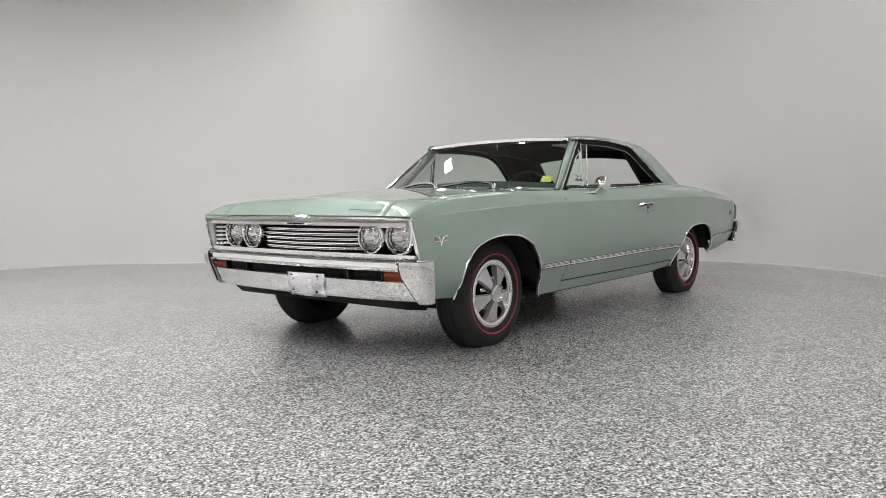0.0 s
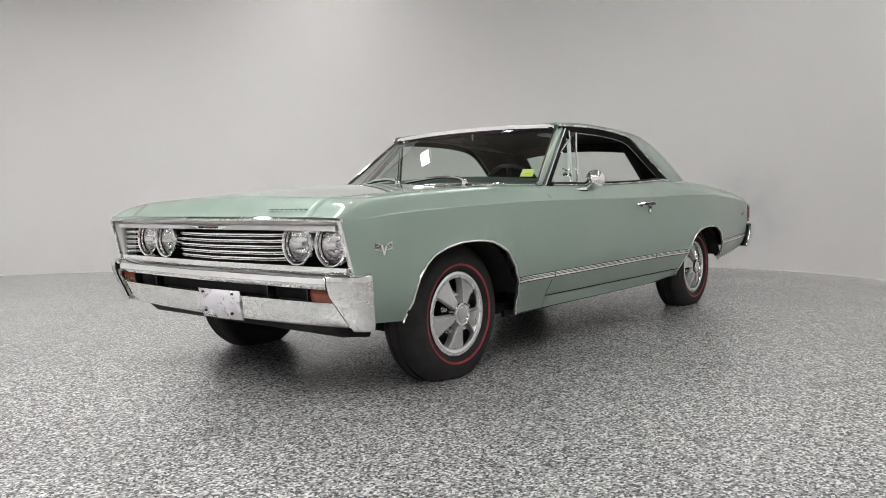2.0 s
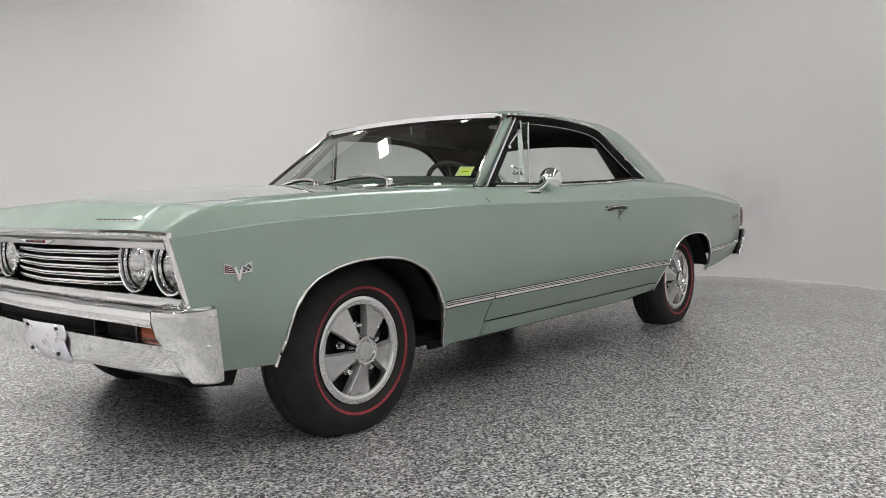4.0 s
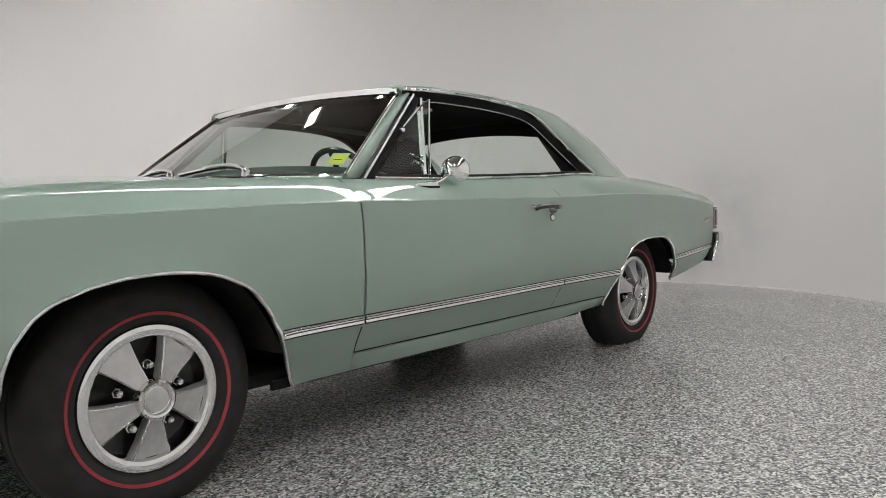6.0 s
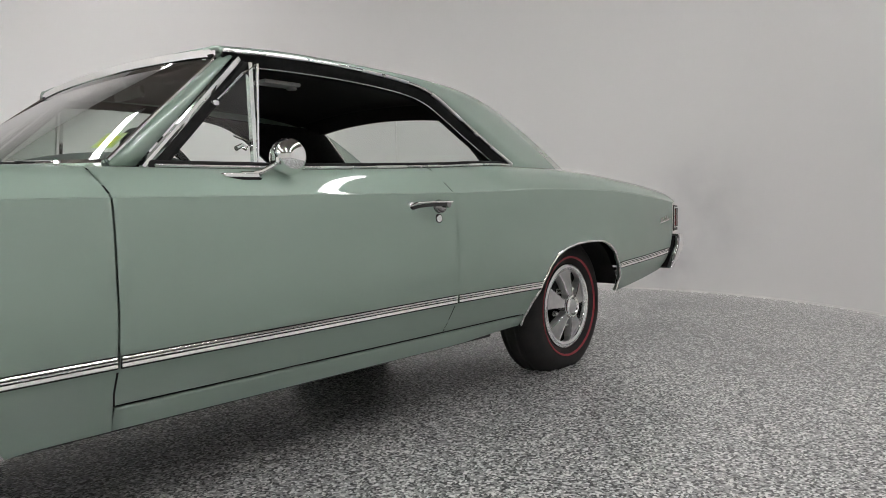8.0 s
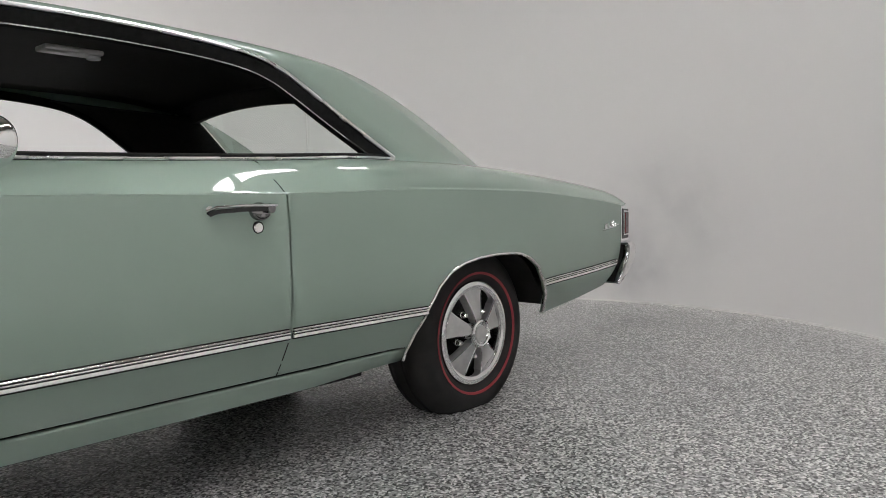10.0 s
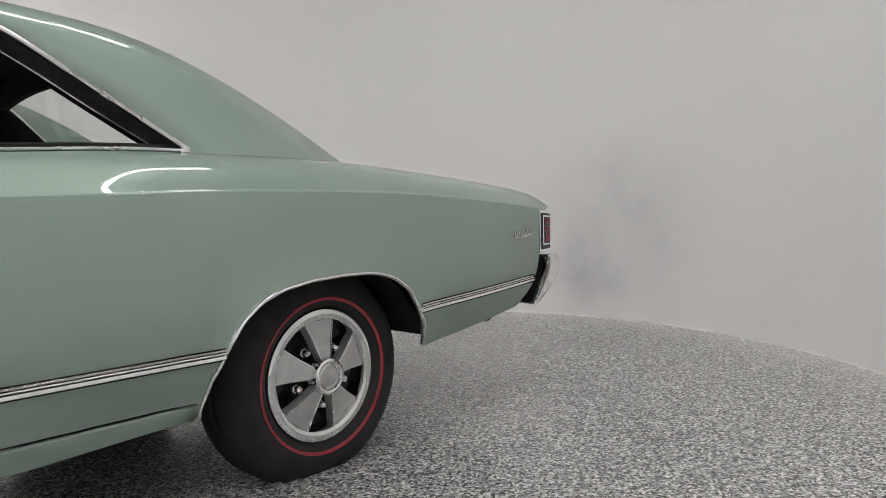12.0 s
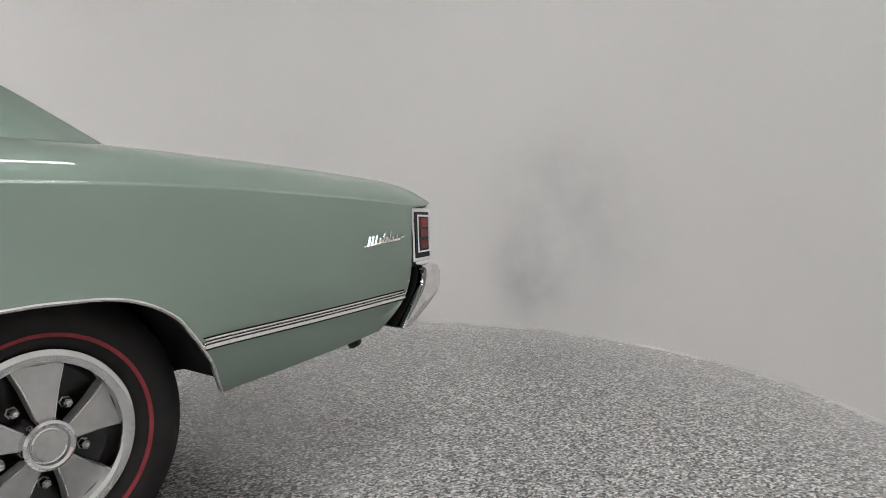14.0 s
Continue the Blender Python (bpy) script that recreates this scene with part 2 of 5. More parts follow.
def make_reflector():
    """Silvered bowl behind a pressed lens: upright flutes and a few facets scatter the light."""
    m = material("lamp_reflector", (0.95, 0.95, 0.95), rough=0.05, metal=1.0)
    b = m.node_tree.nodes["Principled BSDF"]
    at = node(m, "ShaderNodeTexCoord")
    flute = node(m, "ShaderNodeMapping")
    flute.inputs["Scale"].default_value = (1.0, 1.0, 0.35)
    wire(m, at, "Object", flute, "Vector")
    v = node(m, "ShaderNodeTexVoronoi", Scale=48.0)
    wire(m, flute, "Vector", v, "Vector")
    d = node(m, "ShaderNodeBump", Strength=0.3, Distance=0.01)
    wire(m, v, "Distance", d, "Height")
    wire(m, d, "Normal", b, "Normal")
    return m


REFLECTOR = make_reflector()
PLATE = make_chrome("bare_plate_metal", (0.93, 0.92, 0.97), 0.25, 0.4, 14.0)
STICKER = varied(material("yellow_sticker", (0.7, 0.72, 0.03), rough=0.6), 50, (0.68, 0.7, 0.03), (0.76, 0.78, 0.05))
STICKER_PALE = material("pale_green_sticker", (0.55, 0.66, 0.3), rough=0.6)
WALL = make_wall()
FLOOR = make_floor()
CEILING = varied(material("ceiling_paint", (0.17, 0.15, 0.13), rough=0.8), 0.6, (0.15, 0.13, 0.115), (0.21, 0.185, 0.165))
BADGE_RED = varied(material("dull_red_enamel", (0.15, 0.05, 0.05), rough=0.35), 90, (0.06, 0.025, 0.025), (0.13, 0.05, 0.05))
SEALANT = varied(material("sealant", (0.5, 0.5, 0.48), rough=0.7), 3.0, (0.5, 0.5, 0.49), (0.7, 0.69, 0.67), bump=0.3)
LAMP_FRAME = varied(material("lamp_frame_white", (0.7, 0.7, 0.7), rough=0.5), 20, (0.66, 0.66, 0.66), (0.74, 0.74, 0.73))


def make_lamp_panel(name, strength):
    m = bpy.data.materials.new(name)
    m.use_nodes = True
    b = m.node_tree.nodes["Principled BSDF"]
    b.inputs["Base Color"].default_value = (0.9, 0.9, 0.9, 1)
    b.inputs["Emission Color"].default_value = (1.0, 0.985, 0.98, 1)
    b.inputs["Emission Strength"].default_value = strength
    return m


LIT, DIM = make_lamp_panel("lit_diffuser", LAMP_STRENGTH), make_lamp_panel("dimmed_diffuser", DIM_STRENGTH)

# ---- mesh tools ----
def finish(bm, sharp=32):
    me = bpy.data.meshes.new("mesh")
    bm.normal_update()
    bm.to_mesh(me)
    bm.free()
    for p in me.polygons:
        p.use_smooth = True
    me.set_sharp_from_angle(angle=radians(sharp))
    return me


def part(name, bm, mat, parent=None, label="", sharp=32, thick=0.0, rim=True):
    ob = new(name, finish(bm, sharp))
    ob.data.name = name
    ob.data.materials.append(mat)
    if parent is not None:
        ob.parent = parent
    if thick:
        # open-edged panels show the dark space behind them at the gaps
        s = ob.modifiers.new("thickness", "SOLIDIFY")
        s.thickness, s.offset, s.use_rim = thick, -1.0, rim
    if label:
        ob["label"] = label
    return ob


def thing(name, label, category, at=(0, 0, 0)):
    ob = new(name)
    ob.empty_display_size = 0.2
    ob.location = at
    return tagged(ob, label, category)


def smooth(xs, ys):
    """Monotone cubic curve through the given stations."""
    xs, ys = np.array(xs, float), np.array(ys, float)
    h, d = np.diff(xs), np.diff(ys) / np.diff(xs)
    m = np.r_[d[0], np.where(d[:-1] * d[1:] > 0, 2 * d[:-1] * d[1:] / np.where(d[:-1] + d[1:] == 0, 1, d[:-1] + d[1:]), 0), d[-1]]

    def at(x):
        x = min(max(x, xs[0]), xs[-1])
        i = min(int(np.searchsorted(xs, x, side="right")) - 1, len(h) - 1)
        t = (x - xs[i]) / h[i]
        return float((2 * t**3 - 3 * t**2 + 1) * ys[i] + (t**3 - 2 * t**2 + t) * h[i] * m[i] + (3 * t**2 - 2 * t**3) * ys[i + 1] + (t**3 - t**2) * h[i] * m[i + 1])

    return at


def path(points, n):
    """n places along a smooth curve through the points, evenly spread over them."""
    p = [Vector(q) for q in points]
    p = [2 * p[0] - p[1]] + p + [2 * p[-1] - p[-2]]
    out = []
    for k in range(n):
        t = k / (n - 1) * (len(p) - 3)
        i = min(int(t), len(p) - 4)
        t -= i
        a, b, c, d = p[i : i + 4]
        out.append(0.5 * (2 * b + (c - a) * t + (2 * a - 5 * b + 4 * c - d) * t * t + (3 * b - a - 3 * c + d) * t**3))
    return out


def sheet(rows, outward=None, closed=False):
    """A surface through rows of points. outward: a direction that its faces should look to on the whole."""
    bm = bmesh.new()
    vs = [[bm.verts.new(p) for p in row] for row in rows]
    n = len(rows[0])
    for a, b in zip(vs, vs[1:]):
        for i in range(n if closed else n - 1):
            j = (i + 1) % n
            quad = [a[i], a[j], b[j], b[i]]
            if (quad[0].co - quad[1].co).length < 1e-6:
                quad = quad[1:]
            elif (quad[2].co - quad[3].co).length < 1e-6:
                quad = quad[:3]
            bm.faces.new(quad)
    if outward is not None:
        bm.normal_update()
        if sum((f.normal * f.calc_area() for f in bm.faces), Vector()).dot(Vector(outward)) < 0:
            bmesh.ops.reverse_faces(bm, faces=bm.faces)
    return bm


def tube(points, profile, up=(0, 0, 1), caps=True, closed=False):
    """A profile of (across, up) offsets swept along the points."""
    rows, n = [], len(points)
    for i, p in enumerate(points):
        a = points[(i - 1) % n if closed else max(i - 1, 0)]
        b = points[(i + 1) % n if closed else min(i + 1, n - 1)]
        t = (Vector(b) - Vector(a)).normalized()
        side = t.cross(Vector(up)).normalized()
        over = side.cross(t)
        rows.append([Vector(p) + side * u + over * v for u, v in profile])
    if closed:
        rows.append(rows[0])
    bm = sheet(rows, closed=True)
    if closed:
        bmesh.ops.remove_doubles(bm, verts=bm.verts, dist=1e-6)
    elif caps:
        bm.verts.ensure_lookup_table()
        k = len(profile)
        bm.faces.new(bm.verts[:k])
        bm.faces.new(bm.verts[-k:])
    bmesh.ops.recalc_face_normals(bm, faces=bm.faces)
    return bm


def round_profile(r, n=10, flat=1.0):
    return [(r * math.cos(2 * math.pi * k / n), flat * r * math.sin(2 * math.pi * k / n)) for k in range(n)]


def lathe(profile, n=48, m=None):
    """Rings of (radius, depth) about the y axis."""
    rows = [[Vector((r * math.cos(2 * math.pi * k / n), d, r * math.sin(2 * math.pi * k / n))) for k in range(n)] for r, d in profile]
    bm = sheet(rows, closed=True)
    bmesh.ops.remove_doubles(bm, verts=bm.verts, dist=1e-6)
    bmesh.ops.recalc_face_normals(bm, faces=bm.faces)
    if m is not None:
        bm.transform(m)
    return bm


def block(lo, hi, bevel=0.0, seg=2):
    bm = bmesh.new()
    bmesh.ops.create_cube(bm, size=1.0, matrix=Matrix.LocRotScale((Vector(lo) + Vector(hi)) / 2, None, Vector(hi) - Vector(lo)))
    if bevel:
        bmesh.ops.bevel(bm, geom=bm.edges[:], offset=bevel, segments=seg, affect="EDGES", profile=0.6)
    return bm


def prism(outline, axis, lo, hi, bevel=0.0, seg=2):
    """A closed outline of two coordinates, pulled along the third axis (0 x, 1 y, 2 z)."""
    def place(p, w):
        q = list(p)
        q.insert(axis, w)
        return Vector(q)
    bm = bmesh.new()
    a = [bm.verts.new(place(p, lo)) for p in outline]
    b = [bm.verts.new(place(p, hi)) for p in outline]
    bm.faces.new(a)
    bm.faces.new(b)
    for i in range(len(a)):
        j = (i + 1) % len(a)
        bm.faces.new([a[i], a[j], b[j], b[i]])
    bmesh.ops.recalc_face_normals(bm, faces=bm.faces)
    if bevel:
        bmesh.ops.bevel(bm, geom=bm.edges[:], offset=bevel, segments=seg, affect="EDGES", profile=0.6)
    return bm


def joined(*bms):
    out = bmesh.new()
    for b in bms:
        me = bpy.data.meshes.new("tmp")
        b.to_mesh(me)
        b.free()
        out.from_mesh(me)
        bpy.data.meshes.remove(me)
    return out


# ---- the room ----
CORNER, ALONG, BACK, RADIUS = Vector((3.49, -0.155, 0)), Vector((-0.574, 0.819, 0)), Vector((-0.819, -0.574, 0)), 2.47
SPAN, DEPTH, HEIGHT = 6.29, 9.5, 4.3


def room_outline(extra=0.0, per=24):
    centres = [CORNER, CORNER + SPAN * ALONG, CORNER + SPAN * ALONG + DEPTH * BACK, CORNER + DEPTH * BACK]
    start = math.atan2(-BACK.y, -BACK.x)
    out = []
    for k, c in enumerate(centres):
        for i in range(per + 1):
            a = start + math.pi / 2 * (k - 1 + i / per)
            out.append(c + (RADIUS + extra) * Vector((math.cos(a), math.sin(a), 0)))
    return out


inner, outer = room_outline(), room_outline(0.15)
lift = Vector((0, 0, HEIGHT))
bm = sheet([inner + inner[:1], [p + lift for p in inner + inner[:1]], [p + lift for p in outer + outer[:1]], outer + outer[:1], inner + inner[:1]])
bmesh.ops.remove_doubles(bm, verts=bm.verts, dist=1e-5)
bmesh.ops.recalc_face_normals(bm, faces=bm.faces)
tagged(part("wall", bm, WALL), "off-white painted studio wall with rounded corners", "wall", kind="structure")

bm = bmesh.new()
bm.faces.new([bm.verts.new(p) for p in room_outline(0.14)])
bmesh.ops.recalc_face_normals(bm, faces=bm.faces)
bm.normal_update()
if bm.faces[:][0].normal.z < 0:
    bmesh.ops.reverse_faces(bm, faces=bm.faces)
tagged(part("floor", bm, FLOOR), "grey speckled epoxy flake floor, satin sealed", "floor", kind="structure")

bm = prism([(p.x, p.y) for p in room_outline(0.14)], 2, HEIGHT, HEIGHT + 0.1)
tagged(part("ceiling", bm, CEILING), "dull brown unlit studio ceiling", "ceiling", kind="structure")


def ceiling_light(lit, label):
    lamp = thing("ceiling_light", label, "ceiling light")
    lamp["group"] = "ceiling lights"
    w, l = 0.075, 0.87
    ring = [block((-w - 0.03, -l - 0.03, -0.06), (-w, l + 0.03, 0)), block((w, -l - 0.03, -0.06), (w + 0.03, l + 0.03, 0)),
            block((-w, -l - 0.03, -0.06), (w, -l, 0)), block((-w, l, -0.06), (w, l + 0.03, 0))]
    part("frame", joined(*ring), LAMP_FRAME, lamp)
    part("diffuser", block((-w, -l, -0.045), (w, l, -0.012)), lit, lamp, "glowing white diffuser")
    return lamp


bright = ceiling_light(LIT, "slim white ceiling light with a bright lit diffuser")
dim = ceiling_light(DIM, "slim white ceiling light with a dimmed diffuser")
turn = math.degrees(math.atan2(BACK.y, BACK.x)) - 90
rows = [(dim, -0.9, b, k) for b, k in ((0.92, 1.0), (2.74, 1.0), (4.56, 0.85), (6.38, 0.7), (8.2, 1.0))] + [(bright, a, b, 1.0) for a in (3.85, 6.6) for b in (0.92, 2.74, 4.56, 6.38, 8.2)]
# two unseen lamps added over the front to brighten the floor and the nose
rows += [(bright, 1.5, b, 1.0) for b in (6.38, 8.2)]
# two short lamps end the rows towards the rounded wall
rows += [(dim, -0.9, -0.4, 0.44), (bright, 3.4, -1.35, 0.36)]
used = set()
for lamp, a, b, k in rows:
    p = CORNER + ALONG * a + BACK * b
    m = pose(p.x, p.y, HEIGHT - 0.002, 0, 0, turn) @ Matrix.Diagonal((1, k, 1, 1))
    if lamp.name in used:
        copy_thing(lamp, m)
    else:
        lamp.matrix_basis = m
        used.add(lamp.name)

# pale bead of sealant and paint chips where the wall meets the floor
bead = [Vector((p.x, p.y, 0.004 + 0.003 * noise.noise(p * 3))) for p in room_outline(-0.006, 60)]
tagged(part("trim", tube(bead, [(-0.012, -0.006), (0.008, -0.006), (0.008, 0.006), (-0.004, 0.003)], closed=True), SEALANT), "pale chipped sealant bead along the wall base", "sealant bead", kind="structure")

# crumbs of white paint and filler that lie along the foot of the wall
def crumb(angle, inset, size):
    c = CORNER + (RADIUS - inset) * Vector((math.cos(angle), math.sin(angle), 0))
    n = random.randint(5, 7)
    ring = [(c.x + size * (0.6 + 0.7 * random.random()) * math.cos(2 * math.pi * k / n) * 0.6, c.y + size * (0.6 + 0.7 * random.random()) * math.sin(2 * math.pi * k / n)) for k in range(n)]
    return prism(ring, 2, 0.0005, 0.003 + 0.35 * size * random.random())


crumbs = [crumb(radians(a + random.uniform(-0.9, 0.9)), random.uniform(0.01, 0.06), random.uniform(0.008, 0.02)) for a in (1.5, 0.8, 0.3, -0.6, -3.2, -3.8, -4.3, -5)]
crumbs += [crumb(radians(random.uniform(-52, 8)), random.uniform(0.0, 0.07), random.uniform(0.003, 0.012)) for k in range(70)]
tagged(part("paint_crumbs", joined(*crumbs), LAMP_FRAME, sharp=20), "white crumbs of paint along the wall base", "debris", kind="stuff")

# ---- the car: x runs from the front axle to the tail, the driver's side is at negative y ----
car = thing("car", "mint green two-door hardtop coupe, 1960s, with chrome trim", "car", (0, 0.025, 0))
car.scale = (1, 1.027, 1)

FRONT_ARCH = [(-0.4145, 0.325), (-0.413, 0.41), (-0.4, 0.488), (-0.368, 0.547), (-0.32, 0.595), (-0.252, 0.625), (-0.165, 0.647), (-0.06, 0.657), (0.045, 0.654), (0.14, 0.636), (0.235, 0.59), (0.3, 0.515), (0.345, 0.44), (0.392, 0.362), (0.425, 0.305), (0.46, 0.245)]
REAR_ARCH = [(2.491, 0.268), (2.494, 0.325), (2.507, 0.407), (2.545, 0.488), (2.595, 0.545), (2.66, 0.58), (2.745, 0.6), (2.84, 0.609), (2.945, 0.61), (3.04, 0.604), (3.115, 0.582), (3.182, 0.541), (3.235, 0.477), (3.281, 0.413), (3.319, 0.352), (3.334, 0.324)]
width = smooth([-0.82, -0.6, -0.2, 0.3, 0.7, 1.3, 1.9, 2.6, 3.2, 3.6, 3.9, 4.2], [0.888, 0.893, 0.908, 0.92, 0.923, 0.928, 0.93, 0.93, 0.918, 0.893, 0.865, 0.83])
tuck = smooth([0.2, 0.25, 0.31, 0.37, 0.45, 0.58, 0.7, 0.8, 0.88], [-0.14, -0.115, -0.088, -0.052, -0.014, 0, -0.004, -0.012, -0.022])
crease = smooth([-0.82, -0.72, -0.44, 0.02, 0.63, 1.2, 1.97, 2.57, 3.08, 3.72, 4.02, 4.2], [0.765, 0.773, 0.797, 0.817, 0.834, 0.836, 0.84, 0.85, 0.845, 0.808, 0.782, 0.765])
top_z = smooth([-0.82, -0.76, -0.7, -0.6, -0.3, 0.0, 0.4, 0.7, 1.2, 1.95, 2.46, 2.8, 3.1, 3.37, 3.76, 3.95, 4.06, 4.14, 4.19], [0.783, 0.814, 0.841, 0.862, 0.887, 0.902, 0.912, 0.914, 0.917, 0.937, 0.957, 0.957, 0.948, 0.93, 0.896, 0.875, 0.861, 0.843, 0.816])
top_y = smooth([-0.82, -0.7, -0.5, 0.0, 0.5, 0.74, 1.85, 2.2, 2.45, 3.1, 3.6, 4.19], [0.872, 0.855, 0.842, 0.836, 0.828, 0.812, 0.802, 0.782, 0.768, 0.72, 0.7, 0.69])
inner_y = smooth([-0.82, 0.5, 0.72, 2.5, 3.1, 4.19], [0.7, 0.705, 0.74, 0.745, 0.69, 0.685])


hood_c = smooth([-0.84, -0.83, -0.775, -0.728, -0.713, -0.695, -0.61, -0.48, -0.24, 0.0, 0.3, 0.62], [0.786, 0.793, 0.836, 0.868, 0.876, 0.882, 0.896, 0.911, 0.929, 0.94, 0.946, 0.947])
hood_e = smooth([-0.85, -0.806, -0.763, -0.72, -0.703, -0.682, -0.545, -0.3, 0.0, 0.4, 0.62], [0.775, 0.783, 0.816, 0.848, 0.857, 0.862, 0.869, 0.883, 0.896, 0.908, 0.912])


def hood_z(x, y):
    k = abs(y) / 0.7
    w = 0.55 * max(0, 1 - k) ** 1.1 + 0.45 * max(0, 1 - k * k)
    c = hood_c(x)
    e = hood_e(x)
    return e + (c - e) * w


deck_z = lambda x, y: top_z(x) + 0.022 * (1 - (y / 0.7) ** 2) * min(1, (4.19 - x) / 0.3)


def lip(x, z):
    """The slight outward roll of the metal round the wheel openings."""
    best = 1.0
    for arch, cx in ((FRONT_ARCH, -0.04), (REAR_ARCH, 2.85)):
        if abs(x - cx) < 0.62:
            best = min(best, min(math.hypot(x - a, z - b) for a, b in arch))
    return 0.01 * math.exp(-((best / 0.05) ** 2))


def flank(x, z):
    return width(x) + tuck(z) + lip(x, z)


SHARE = np.linspace(0, 1, 201)
edge_roll = smooth([-0.8, -0.55, 0.3, 0.9, 1.4, 2.0, 4.2], [0.0, 1.25, 1.25, 0.75, 1.0, 1.25, 1.0])


# how upright the metal stands just over the crease: an even slope on the doors, a full round hip behind them
first_lean = smooth([-0.8, -0.3, 0.15, 0.7, 2.16, 2.5, 2.8, 3.3, 4.2], [22, 26, 44, 50, 52, 2, 4, 20, 24])


@functools.lru_cache(maxsize=None)
def shoulder(ratio, roll, base):
    """Section from the crease to the top edge: a small rolled edge, a slight hollow, then a rounding shoulder."""
    lo, hi = 0.2, 6.0
    for _ in range(30):
        p = (lo + hi) / 2
        lean = base + (86 - base) * SHARE**p
        lean = lean + 34 * roll * np.exp(-(((SHARE - 0.035) / 0.022) ** 2)) - 8 * np.exp(-((SHARE / 0.012) ** 2))
        a = np.radians(lean)
        y, z = np.r_[0, np.cumsum(np.sin(a[1:]))], np.r_[0, np.cumsum(np.cos(a[1:]))]
        if y[-1] / z[-1] > ratio:
            lo = p
        else:
            hi = p
    return y / y[-1], z / z[-1]


def blended_shoulder(ratio, roll, base):
    i, j, l = int(ratio / 0.1), int(roll / 0.25), int(base / 6)
    a, b, c = ratio / 0.1 - i, roll / 0.25 - j, base / 6 - l
    fy = fz = 0
    for di, wi in ((0, 1 - a), (1, a)):
        for dj, wj in ((0, 1 - b), (1, b)):
            for dl, wl in ((0, 1 - c), (1, c)):
                y, z = shoulder(max(0.2, round((i + di) * 0.1, 2)), round((j + dj) * 0.25, 2), 6 * (l + dl))
                fy, fz = fy + wi * wj * wl * y, fz + wi * wj * wl * z
    return fy, fz


def side_point(x, v, low):
    """A place on the body's side: v from the lower edge (0) over the crease (0.72) to the top edge (1)."""
    zc = max(crease(x), low + 0.01)
    if v <= 0.72:
        z = low + (zc - low) * v / 0.72
        return Vector((x, flank(x, z), z))
    if v > 1:
        t = (v - 1) / 0.2
        zi = hood_z(x, 0.7) if x < 0.6 else top_z(x) - 0.002 if x < 2.6 else deck_z(x, 0.685)
        return Vector((x, top_y(x) + (inner_y(x) - top_y(x)) * t, top_z(x) + (zi - top_z(x)) * t))
    s = (v - 0.72) / 0.28
    y0, y1, z1 = flank(x, zc), top_y(x), top_z(x)
    fy, fz = blended_shoulder(max(0.3, (y0 - y1) / max(0.004, z1 - zc)), edge_roll(x), first_lean(x))
    return Vector((x, y0 + (y1 - y0) * float(np.interp(s, SHARE, fy)), zc + (z1 - zc) * float(np.interp(s, SHARE, fz))))


VS = [0.72 * k / 16 for k in range(16)] + [0.7, 0.712, 0.7175, 0.72, 0.7225, 0.726, 0.73, 0.734, 0.738] + [0.72 + 0.28 * k / 14 for k in range(1, 15)] + [1.04, 1.12, 1.2]
VS = sorted(set(round(v, 4) for v in VS))
nose = lambda z: -0.05 * (z - 0.57) / 0.2 if z > 0.57 else -0.09 * (z - 0.57) / 0.2
tail = smooth([0.38, 0.4, 0.5, 0.6, 0.7, 0.767, 0.785, 0.8, 0.9], [3.9, 3.915, 4.01, 4.037, 4.042, 4.05, 4.15, 4.19, 4.17])
front_gap = smooth([0.23, 0.3, 0.36, 0.5, 0.66, 0.8, 0.84, 0.9, 0.95], [0.718, 0.712, 0.698, 0.692, 0.692, 0.695, 0.695, 0.675, 0.655])
rear_gap = smooth([0.3, 0.36, 0.5, 0.67, 0.8, 0.84, 0.89, 0.96], [1.957, 1.958, 1.958, 1.96, 1.962, 1.962, 1.95, 1.925])


def panel(columns, left, right, s):
    """columns: (nominal x, lower edge). left, right: the true x of the two ends by height, or None."""
    x0, x1 = columns[0][0], columns[-1][0]
    rows = []
    for x, low in columns:
        u, row = (x - x0) / (x1 - x0), []
        for v in VS:
            p = side_point(x, v, low)
            for _ in range(3):
                shift = (left(p.z) - x0) * max(0, 1 - 3 * u) ** 2 if left else 0
                shift += (right(p.z) - x1) * max(0, 1 - 3 * (1 - u)) ** 2 if right else 0
                p = side_point(x + shift, v, low)
            row.append(Vector((p.x, s * p.y, p.z)))
        rows.append(row)
    return sheet(rows, (0, s, 0.3))


def spread(a, b, n, za, zb=None):
    zb = za if zb is None else zb
    return [(a + (b - a) * k / (n - 1), za + (zb - za) * k / (n - 1)) for k in range(n)]


def arch_columns(arch, n=44):
    pts = path([(x, z, 0) for x, z in arch], n)
    return [(p.x, p.y) for p in pts]


def ordered(columns):
    """Columns kept apart, so that the skin never folds back on itself."""
    out = [columns[0]]
    for x, low in columns[1:]:
        out.append((max(x, out[-1][0] + 0.0015), low))
    return out


FENDER = spread(-0.77, -0.43, 14, 0.35, 0.333) + arch_columns(FRONT_ARCH, 52) + spread(0.48, 0.7, 9, 0.247)
QUARTER = spread(1.968, 2.48, 16, 0.32) + arch_columns(REAR_ARCH, 52) + spread(3.35, 4.06, 24, 0.323, 0.392)
FENDER, QUARTER = ordered(FENDER), ordered(QUARTER)
DOOR = spread(0.703, 1.965, 36, 0.32)

